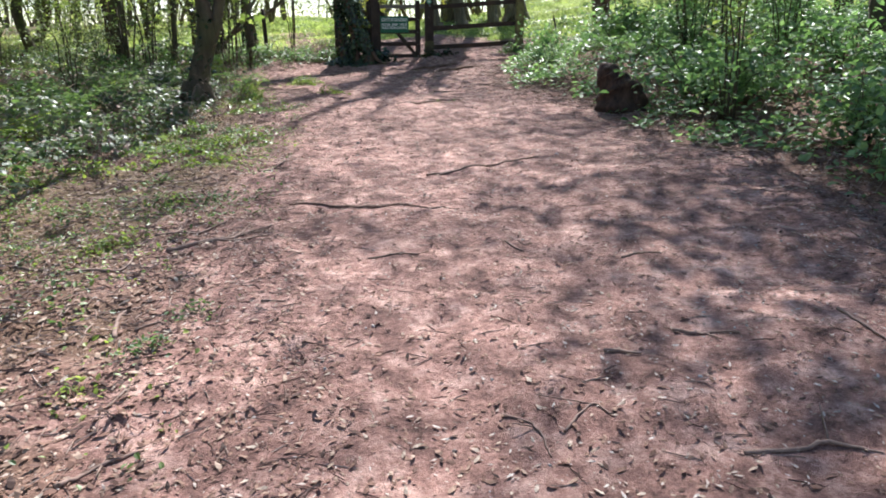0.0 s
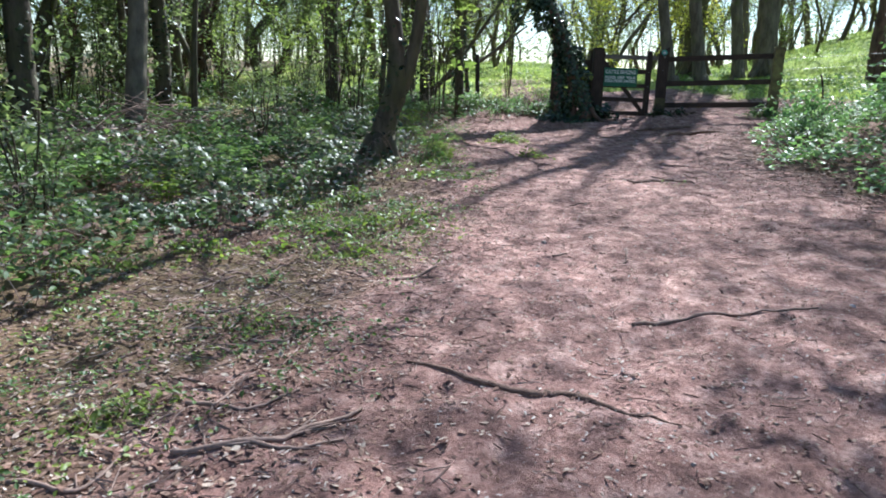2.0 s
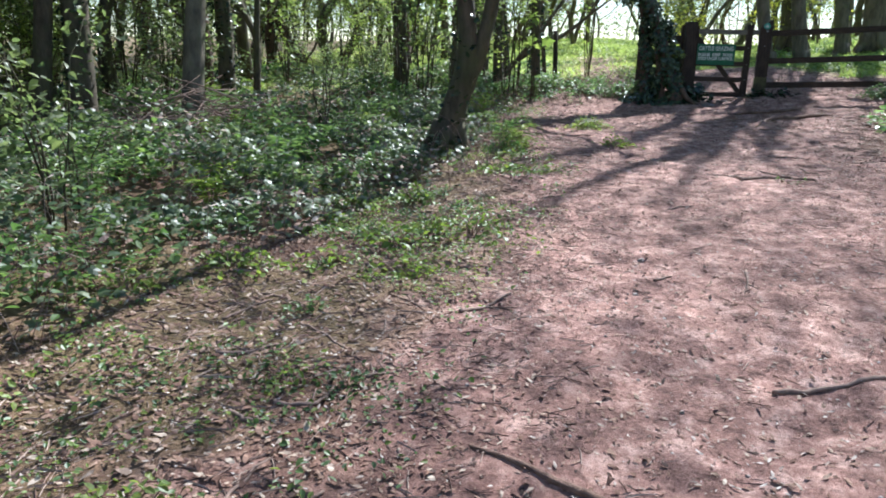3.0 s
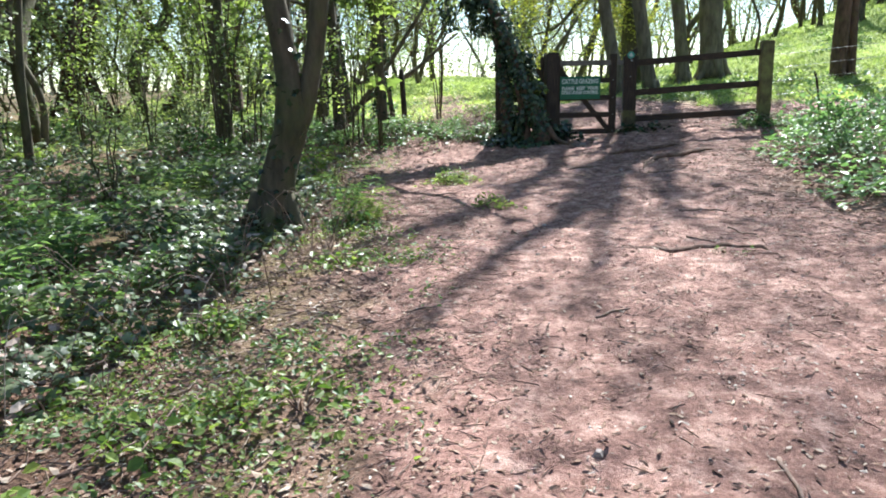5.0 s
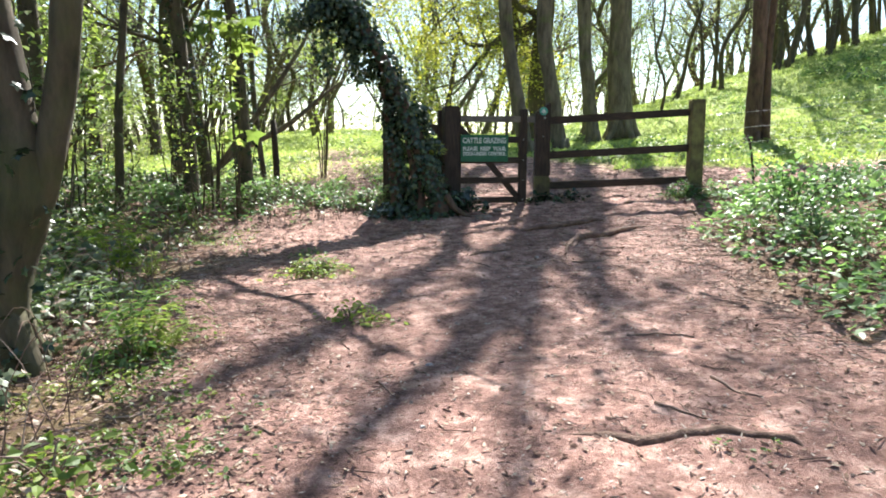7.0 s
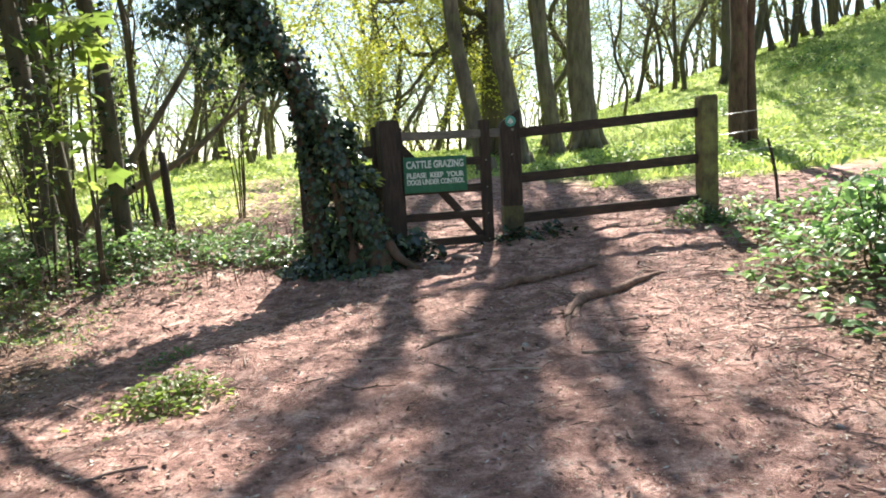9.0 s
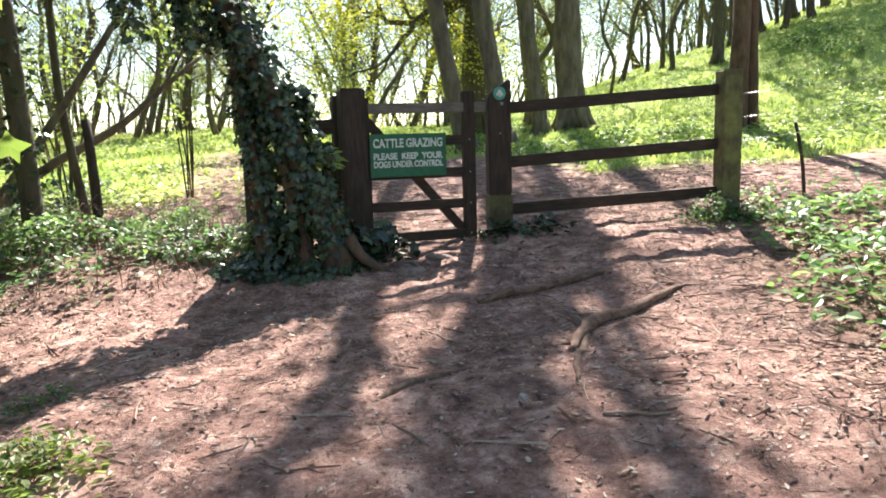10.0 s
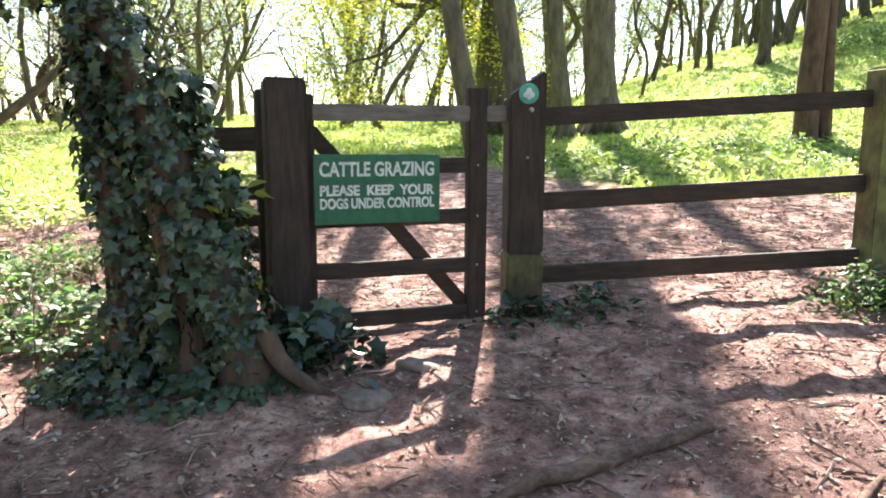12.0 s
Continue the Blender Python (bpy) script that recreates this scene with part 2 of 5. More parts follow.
def paint_material(name, colour, rough=0.5, wear=0.12):
    m, nd, lk, p = nodes_of(name)
    co = nd.new("ShaderNodeTexCoord")
    n = tex_noise(nd, lk, 22, 8, co.outputs["Object"], None, 0.7)
    lo, hi = tuple(c * (1 - 3 * wear) for c in colour), tuple(min(1, c * (1 + wear) + 0.01) for c in colour)
    r = ramp(nd, [(0.25, lo), (0.6, hi)])
    lk.new(n.outputs["Fac"], r.inputs["Fac"])
    lk.new(r.outputs["Color"], p.inputs["Base Color"])
    p.inputs["Roughness"].default_value = rough
    bump(nd, lk, p, n.outputs["Fac"], 0.15, 0.002)
    return m


def ground_material():
    m, nd, lk, p = nodes_of("woodland_ground")
    pos = nd.new("ShaderNodeNewGeometry").outputs["Position"]
    zone = nd.new("ShaderNodeAttribute")
    zone.attribute_name = "zone"
    split = nd.new("ShaderNodeSeparateColor")
    lk.new(zone.outputs["Color"], split.inputs["Color"])
    big = tex_noise(nd, lk, 0.9, 6, pos)
    mid = tex_noise(nd, lk, 6.0, 9, pos, None, 0.78)
    fine = tex_noise(nd, lk, 34, 10, pos, None, 0.82)
    soil = ramp(nd, [(0.35, (0.085, 0.040, 0.031)), (0.5, (0.33, 0.178, 0.143)), (0.64, (0.64, 0.42, 0.35))])
    lk.new(mid.outputs["Fac"], soil.inputs["Fac"])
    patch = ramp(nd, [(0.32, (0.58, 0.54, 0.53)), (0.66, (1.2, 1.2, 1.2))])
    lk.new(big.outputs["Fac"], patch.inputs["Fac"])
    grit = ramp(nd, [(0.30, (0.6, 0.57, 0.55)), (0.48, (1, 1, 1)), (0.70, (1.3, 1.28, 1.25))])
    lk.new(fine.outputs["Fac"], grit.inputs["Fac"])
    s = mixed(nd, lk, 1.0, soil.outputs["Color"], patch.outputs["Color"], "MULTIPLY")
    s = mixed(nd, lk, 1.0, s, grit.outputs["Color"], "MULTIPLY")
    litter = ramp(nd, [(0.3, (0.042, 0.021, 0.014)), (0.5, (0.15, 0.076, 0.046)), (0.68, (0.33, 0.195, 0.125))])
    lk.new(fine.outputs["Fac"], litter.inputs["Fac"])
    grass = ramp(nd, [(0.3, (0.17, 0.225, 0.04)), (0.55, (0.33, 0.395, 0.085)), (0.75, (0.48, 0.51, 0.15))])
    lk.new(fine.outputs["Fac"], grass.inputs["Fac"])
    c = mixed(nd, lk, split.outputs["Blue"], s, litter.outputs["Color"])
    c = mixed(nd, lk, split.outputs["Green"], c, grass.outputs["Color"])
    lk.new(c, p.inputs["Base Color"])
    p.inputs["Roughness"].default_value = 0.95
    add = nd.new("ShaderNodeMath")
    add.operation = "ADD"
    lk.new(mid.outputs["Fac"], add.inputs[0])
    lk.new(fine.outputs["Fac"], add.inputs[1])
    bump(nd, lk, p, add.outputs[0], 0.8, 0.025)
    return m


GROUND = ground_material()
BARK = bark_material("grey_brown_bark", (0.028, 0.022, 0.014), (0.13, 0.10, 0.064), (0.085, 0.095, 0.03), moss_share=0.6)
BARK_PALE = bark_material("pale_bark", (0.045, 0.037, 0.026), (0.19, 0.16, 0.11), moss_share=0.25, scale=6)
BARK_RED = bark_material("reddish_bark", (0.035, 0.020, 0.013), (0.15, 0.092, 0.06), moss_share=0.2)
ROOT = bark_material("root_bark", (0.07, 0.037, 0.026), (0.29, 0.175, 0.128), (0.15, 0.085, 0.062), moss_share=0.3, scale=26, stretch=(0.7, 0.7, 1))
STICK = island_material("dead_stick", [(0.11, 0.063, 0.048), (0.23, 0.145, 0.112), (0.44, 0.335, 0.27)])
POST = wood_material("dark_stained_timber", (0.018, 0.012, 0.008), (0.072, 0.048, 0.034))
RAIL = wood_material("dark_stained_rail", (0.018, 0.012, 0.008), (0.078, 0.05, 0.035), along=(0.12, 1, 1))
RAIL_GREY = wood_material("worn_grey_rail", (0.10, 0.09, 0.075), (0.24, 0.21, 0.175), along=(0.12, 1, 1))
POST_FOOT = wood_material("algae_stained_foot", (0.04, 0.032, 0.018), (0.12, 0.10, 0.052), algae=(0.13, 0.13, 0.045))
POST_GREEN = wood_material("algae_covered_timber", (0.07, 0.058, 0.028), (0.17, 0.145, 0.07), algae=(0.20, 0.20, 0.065))
IVY = leaf_material("ivy_leaf", [(0.016, 0.03, 0.02), (0.034, 0.056, 0.036), (0.066, 0.098, 0.06)], 0.24, 0.12)
IVY_GROUND = leaf_material("ground_ivy_leaf", [(0.06, 0.09, 0.058), (0.11, 0.15, 0.095), (0.20, 0.24, 0.165)], 0.42, 0.4)
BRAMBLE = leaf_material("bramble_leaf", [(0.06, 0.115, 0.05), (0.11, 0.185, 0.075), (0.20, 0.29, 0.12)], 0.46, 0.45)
# brighter, cooler copy of the bramble leaf; sunshine is put into its colour
SUNLIT_LEAF = leaf_material("sunlit_bramble_leaf", [(0.09, 0.17, 0.085), (0.15, 0.26, 0.12), (0.27, 0.40, 0.20)], 0.42, 0.42)
HERB = leaf_material("verge_herb_leaf", [(0.10, 0.17, 0.04), (0.18, 0.26, 0.06), (0.30, 0.36, 0.10)], 0.45, 0.42)
SPRING = leaf_material("spring_leaf", [(0.13, 0.185, 0.06), (0.20, 0.26, 0.085), (0.29, 0.34, 0.13)], 0.45, 0.55)
# haze over far trees is put into this paler, greyer leaf colour
HAZE_LEAF = leaf_material("haze_toned_leaf", [(0.16, 0.20, 0.10), (0.24, 0.28, 0.15), (0.33, 0.36, 0.21)], 0.5, 0.5, (1.3, 1.35, 1.1))
OAK_LEAF = leaf_material("young_oak_leaf", [(0.25, 0.27, 0.05), (0.36, 0.36, 0.08), (0.45, 0.43, 0.11)], 0.5, 0.5)
WOOD_LEAF = leaf_material("wood_leaf", [(0.10, 0.135, 0.07), (0.155, 0.195, 0.10), (0.23, 0.265, 0.145)], 0.42, 0.5, (1.35, 1.5, 1.05))
GRASS = leaf_material("grass_blade", [(0.20, 0.28, 0.10), (0.31, 0.385, 0.15), (0.47, 0.51, 0.24)], 0.5, 0.45)
DEAD_LEAF = island_material("dead_leaf", [(0.045, 0.024, 0.018), (0.12, 0.06, 0.042), (0.20, 0.105, 0.072), (0.26, 0.15, 0.105), (0.31, 0.20, 0.14), (0.52, 0.42, 0.33)])
DRY_LEAF = island_material("dry_leaf", [(0.10, 0.058, 0.042), (0.24, 0.155, 0.12), (0.36, 0.25, 0.20), (0.56, 0.46, 0.38)])
PALE_LEAF = island_material("bleached_leaf", [(0.30, 0.22, 0.18), (0.48, 0.39, 0.33), (0.66, 0.58, 0.51)])
DARK_ROT = bark_material("rotten_wood", (0.014, 0.009, 0.006), (0.105, 0.058, 0.04), (0.05, 0.03, 0.02), moss_share=0.3, scale=14)
STONE = island_material("small_stone", [(0.2, 0.15, 0.13), (0.38, 0.32, 0.29), (0.55, 0.5, 0.47)])
SLAB = paint_material("weathered_stone", (0.21, 0.155, 0.13), 0.9, 0.2)
GREEN_PAINT = paint_material("green_sign_paint", (0.006, 0.11, 0.05), 0.45)
WHITE_PAINT = paint_material("white_lettering", (0.62, 0.66, 0.60), 0.6)
TEAL_PAINT = paint_material("waymark_green", (0.05, 0.30, 0.22), 0.4)
METAL = paint_material("galvanised_metal", (0.35, 0.35, 0.34), 0.4)
METAL.node_tree.nodes["Principled BSDF"].inputs["Metallic"].default_value = 0.8

# ---- ground ----
def axis(parts):
    out = [np.arange(a, b, s) for a, b, s in parts]
    return np.append(np.concatenate(out), parts[-1][1])


def build_ground():
    xs = axis([(-400, -80, 40), (-80, -30, 5), (-30, -12, 1.0), (-12, -5, 0.25), (-5, 4, 0.06), (4, 12, 0.3), (12, 40, 1.5), (40, 80, 5), (80, 400, 40)])
    ys = axis([(-300, -40, 40), (-40, -4, 3), (-4, 0.6, 0.3), (0.6, 20, 0.065), (20, 30, 0.25), (30, 60, 1.2), (60, 100, 5), (100, 600, 50)])
    x, y = np.meshgrid(xs, ys)
    z = ground_z(x, y)
    v = np.stack([x, y, z], -1).reshape(-1, 3)
    ny, nx = x.shape
    i, j = np.meshgrid(np.arange(ny - 1), np.arange(nx - 1), indexing="ij")
    a = i * nx + j
    f = np.stack([a, a + 1, a + nx + 1, a + nx], -1).reshape(-1, 4)
    me = mesh_from("ground", v, f, GROUND, True)
    wob = 0.9 * (vnoise(x, y, 1.3, 6) - 0.5) + 0.5 * (vnoise(x, y, 4.5, 7) - 0.5)
    left = step(-0.1, 0.7, left_edge(y) - x + wob)
    right = step(-0.1, 0.6, x - right_edge(y) + 0.6 * wob)
    beyond = step(18.2, 19.2, y + wob)
    litter = np.maximum(np.maximum(left, right) * (1 - beyond), step(-10, -13, x + 2 * wob))
    mead = step(21.3, 23.2, y + 1.4 * wob - 0.25 * np.maximum(x - 2, 0) + 0.9 * np.maximum(-4.6 - x, 0) - 3.6 * np.exp(-((x + 0.5) / 2.0) ** 2)) * beyond * (1 - 0.85 * step(-10, -13, x + 2 * wob))
    trail = np.exp(-((x + 3.2 + 0.22 * (y - 20)) / 1.2) ** 2) * step(19, 21, y) * (1 - step(30, 36, y))
    moss = np.interp(y, [3, 7], [0.03, 0.14]) * left * (1 - beyond) * step(0.45, 0.65, vnoise(x, y, 0.9, 8) + 0.25 * (vnoise(x, y, 4.0, 9) - 0.5))
    grass = np.maximum(mead * (1 - 0.85 * trail), moss)
    col = np.stack([1 - litter, np.clip(grass, 0, 1), np.clip(litter, 0, 1), np.ones_like(x)], -1).reshape(-1, 4)
    att = me.color_attributes.new("zone", "FLOAT_COLOR", "POINT")
    att.data.foreach_set("color", col.astype(np.float32).ravel())
    tagged(new("ground", me), "reddish bare woodland soil with leaf litter and grass", "ground", kind="structure")


build_ground()


# ---- gate and fence ----
def box_bm(x0, x1, y0, y1, z0, z1, bevel=0.008, top=None):
    bm = bmesh.new()
    bmesh.ops.create_cube(bm, size=1)
    for v in bm.verts:
        v.co = ((x0 + x1) / 2 + v.co.x * (x1 - x0), (y0 + y1) / 2 + v.co.y * (y1 - y0), (z0 + z1) / 2 + v.co.z * (z1 - z0))
    if bevel:
        bmesh.ops.bevel(bm, geom=bm.edges[:], offset=bevel, segments=2, affect="EDGES")
    if top:
        for v in bm.verts:
            if v.co.z > (z0 + z1) / 2:
                v.co.z += top(v.co.x, v.co.y)
    return bm


def beam_bm(a, b, wide, thick, bevel=0.006):
    """A sawn board from a to b; wide is its height, thick its depth."""
    a, b = Vector(a), Vector(b)
    d = (b - a).length
    bm = box_bm(-d / 2, d / 2, -thick / 2, thick / 2, -wide / 2, wide / 2, bevel)
    e = (b - a).normalized()
    side = Vector((0, 0, 1)).cross(e).normalized()
    upv = e.cross(side)
    m = Matrix((e, side, upv)).transposed().to_4x4()
    m.translation = (a + b) / 2
    bm.transform(m)
    return bm


def empty(name, at, rz=0.0):
    ob = new(name)
    ob.matrix_basis = pose(*at, 0, 0, rz)
    return ob


L_POST, M_POST, R_POST = (-1.42, 18.20), (-0.12, 18.62), (2.10, 18.80)
GATE_TURN = math.degrees(math.atan2(M_POST[1] - L_POST[1], M_POST[0] - L_POST[0]))
BAY_TURN = math.degrees(math.atan2(R_POST[1] - M_POST[1], R_POST[0] - M_POST[0]))


def build_posts():
    p = empty("gate_post", (*L_POST, 0.95), GATE_TURN)
    tagged(p, "dark stained square timber gate post with weathered top", "post", "gate posts")
    part("post", box_bm(-0.105, 0.105, -0.10, 0.10, -0.15, 1.50, 0.012, lambda x, y: -0.5 * max(0.0, abs(x) - 0.05)), POST, p)
    part("back_post", box_bm(-0.13, 0.06, 0.115, 0.25, -0.15, 1.43, 0.01), POST, p, "second post fixed behind it")
    q = empty("gate_post", (*M_POST, 1.0), 5)
    tagged(q, "dark timber gate post, slanted top, algae at its foot", "post", "gate posts")
    part("post", box_bm(-0.105, 0.105, -0.10, 0.10, 0.46, 1.50, 0.012, lambda x, y: 0.14 * min(0.0, x / 0.11 - 0.2) * 0.9), POST, q)
    part("post_foot", box_bm(-0.108, 0.108, -0.103, 0.103, -0.15, 0.46, 0.012), POST_FOOT, q, "lower part pale green with algae")
    bm = bmesh.new()
    bmesh.ops.create_cone(bm, cap_ends=True, segments=32, radius1=0.058, radius2=0.055, depth=0.006)
    bm.transform(pose(0.0, -0.104, 1.375, 90))
    badge = part("waymark_disc", bm, TEAL_PAINT, q, "round green and white waymark disc")
    bm = bmesh.new()
    for dx, dz, r in ((0, 0.014, 0.017), (-0.016, -0.008, 0.016), (0.016, -0.008, 0.016), (0, -0.026, 0.008)):
        s = bmesh.ops.create_cone(bm, cap_ends=True, segments=16, radius1=r, radius2=r, depth=0.003)["verts"]
        bmesh.ops.transform(bm, matrix=pose(dx, -0.1095, 1.375 + dz, 90), verts=s)
    part("waymark_emblem", bm, WHITE_PAINT, badge, "white clover-like shape")
    for dz, r in ((1.285, 0.016), (1.02, 0.009)):
        bm = bmesh.new()
        bmesh.ops.create_icosphere(bm, subdivisions=2, radius=r)
        bm.transform(pose(0.0 + (dz - 1) * 0.06, -0.10, dz))
        part("old_fixing", bm, METAL, q, "small pale metal fixing")
    r = empty("fence_post", (*R_POST, 1.05), BAY_TURN)
    tagged(r, "square fence post green with algae and pyramid top", "post", "fence posts")
    part("post", box_bm(-0.095, 0.095, -0.095, 0.095, -0.2, 1.49, 0.010, lambda x, y: 0.05 - 0.55 * max(0.0, max(abs(x), abs(y)) - 0.02)), POST_GREEN, r)


def build_gate():
    g = empty("gate", (-1.30, 18.28, 1.075), GATE_TURN)
    tagged(g, "closed five-bar wooden wicket gate, dark stained timber", "gate")
    w = 0.945
    for k, z in enumerate((0.045, 0.325, 0.61, 0.90)):
        part("bar", beam_bm((0.02, 0, z), (w - 0.02, 0, z), 0.088, 0.04), RAIL, g)
    part("top_bar", beam_bm((-0.02, 0, 1.185), (w + 0.20, 0, 1.19), 0.088, 0.055), RAIL_GREY, g, "top bar worn to bare grey wood")
    part("latch_stile", box_bm(w - 0.055, w + 0.06, -0.035, 0.035, -0.05, 1.33, 0.008), POST, g)
    part("hinge_stile", box_bm(-0.09, 0.02, -0.03, 0.03, -0.03, 1.28, 0.008), POST, g)
    part("brace", beam_bm((0.0, 0.042, 1.09), (w - 0.04, 0.042, 0.06), 0.085, 0.03), RAIL, g, "diagonal brace")
    bm = box_bm(w + 0.08, w + 0.30, -0.012, 0.012, 1.21, 1.235, 0.004)
    part("latch", bm, METAL, g, "dark metal latch bar")
    for k, z in enumerate((0.045, 0.325, 0.61, 0.90)):
        bm = bmesh.new()
        bmesh.ops.create_cone(bm, cap_ends=True, segments=10, radius1=0.009, radius2=0.006, depth=0.01)
        bm.transform(pose(w, -0.037, z, 90))
        part("bolt", bm, METAL, g)
    s = empty("sign_board", (-1.30, 18.28, 1.075), GATE_TURN)
    tagged(s, "green painted board with white capital lettering on the gate", "sign")
    part("board", box_bm(0.005, 0.705, -0.066, -0.048, 0.59, 0.965, 0.004), GREEN_PAINT, s)
    for words, z, size, x0, x1 in (("CATTLE GRAZING", 0.85, 0.105, 0.035, 0.67), ("PLEASE  KEEP  YOUR", 0.747, 0.075, 0.035, 0.672), ("DOGS UNDER CONTROL", 0.677, 0.075, 0.035, 0.672)):
        cu = bpy.data.curves.new("lettering", "FONT")
        cu.body, cu.size, cu.extrude, cu.offset = words, size, 0.0015, 0.003
        tmp = bpy.data.objects.new("lettering", cu)
        me = bpy.data.meshes.new_from_object(tmp)
        bpy.data.objects.remove(tmp)
        co = np.empty(len(me.vertices) * 3, np.float32)
        me.vertices.foreach_get("co", co)
        co = co.reshape(-1, 3)
        co[:, 0] = x0 + (co[:, 0] - co[:, 0].min()) / np.ptp(co[:, 0]) * (x1 - x0)
        out = np.stack([co[:, 0], -0.068 - co[:, 2], z + co[:, 1]], 1)
        me.vertices.foreach_set("co", out.astype(np.float32).ravel())
        bm = bmesh.new()
        bm.from_mesh(me)
        todo = set(bm.verts)
        while todo:
            isle, edge = set(), [todo.pop()]
            while edge:
                v = edge.pop()
                isle.add(v)
                for e in v.link_edges:
                    o = e.other_vert(v)
                    if o in todo:
                        todo.discard(o)
                        edge.append(o)
            one = bmesh.new()
            new_of = {v: one.verts.new(v.co) for v in isle}
            for f in bm.faces:
                if f.verts[0] in isle:
                    one.faces.new([new_of[v] for v in f.verts])
            part("letter", one, WHITE_PAINT, s)
        bm.free()


def build_rails():
    f = empty("fence_bay", (M_POST[0], M_POST[1], 1.0))
    tagged(f, "three-rail fence bay of dark weathered boards", "fence")
    ex, ey = R_POST[0] - M_POST[0], R_POST[1] - M_POST[1]
    for z0, z1 in ((1.25, 1.375), (0.755, 0.865), (0.315, 0.405)):
        part("rail", beam_bm((0.10, 0.05, z0), (ex - 0.09, ey + 0.02, z1), 0.105, 0.045), RAIL, f)
    h = empty("fence_bay", (*L_POST, 1.0), 0)
    tagged(h, "four-rail fence bay half hidden by ivy", "fence")
    for z, wd in ((1.12, 0.13), (0.83, 0.075), (0.69, 0.09), (0.54, 0.09), (0.32, 0.12)):
        part("rail", beam_bm((-0.12, 0.16, z), (-0.95, 0.18, z - 0.02), wd, 0.045), RAIL, h)
    part("post", box_bm(-0.95, -0.80, 0.0, 0.14, -0.2, 1.36, 0.012), POST, h)


build_posts()
build_gate()
build_rails()


# ---- trees ----
def grow(gen, start, way, length, r, depth, tubes, tips, droop=0.0, twist=0.25, kids=(3, 5), level=0):
    """One limb with its side limbs: adds (points, radii, level) and the places where leaves sit."""
    n = max(4, int(length / 0.35))
    p, d = [np.array(start, float)], np.array(way, float) / np.linalg.norm(way)
    for k in range(n):
        d = d + twist * gen.normal(size=3) * 0.5 + np.array([0, 0, 0.05 - droop])
        d /= np.linalg.norm(d)
        p.append(p[-1] + d * length / n)
    p = np.array(p)
    rad = r * (1 - np.linspace(0, 1, len(p)) ** 1.2 * 0.85)
    tubes.append((p, rad, level))
    if depth == 0:
        for k in range(max(1, len(p) // 3), len(p)):
            tips.append(p[k])
        return
    for k in range(gen.integers(*kids)):
        t = gen.uniform(0.3, 0.98)
        i = min(int(t * (len(p) - 1)), len(p) - 2)
        a = p[i] + (p[i + 1] - p[i]) * 0.5
        out = gen.normal(size=3)
        out -= (p[i + 1] - p[i]) * out.dot(p[i + 1] - p[i]) / max(1e-6, ((p[i + 1] - p[i]) ** 2).sum())
        out /= np.linalg.norm(out) + 1e-9
        w = out * 0.9 + (p[i + 1] - p[i]) / np.linalg.norm(p[i + 1] - p[i]) * 0.7
        grow(gen, a, w, length * gen.uniform(0.4, 0.62), max(0.006, rad[i] * 0.55), depth - 1, tubes, tips, droop, twist * 1.15, kids, level + 1)


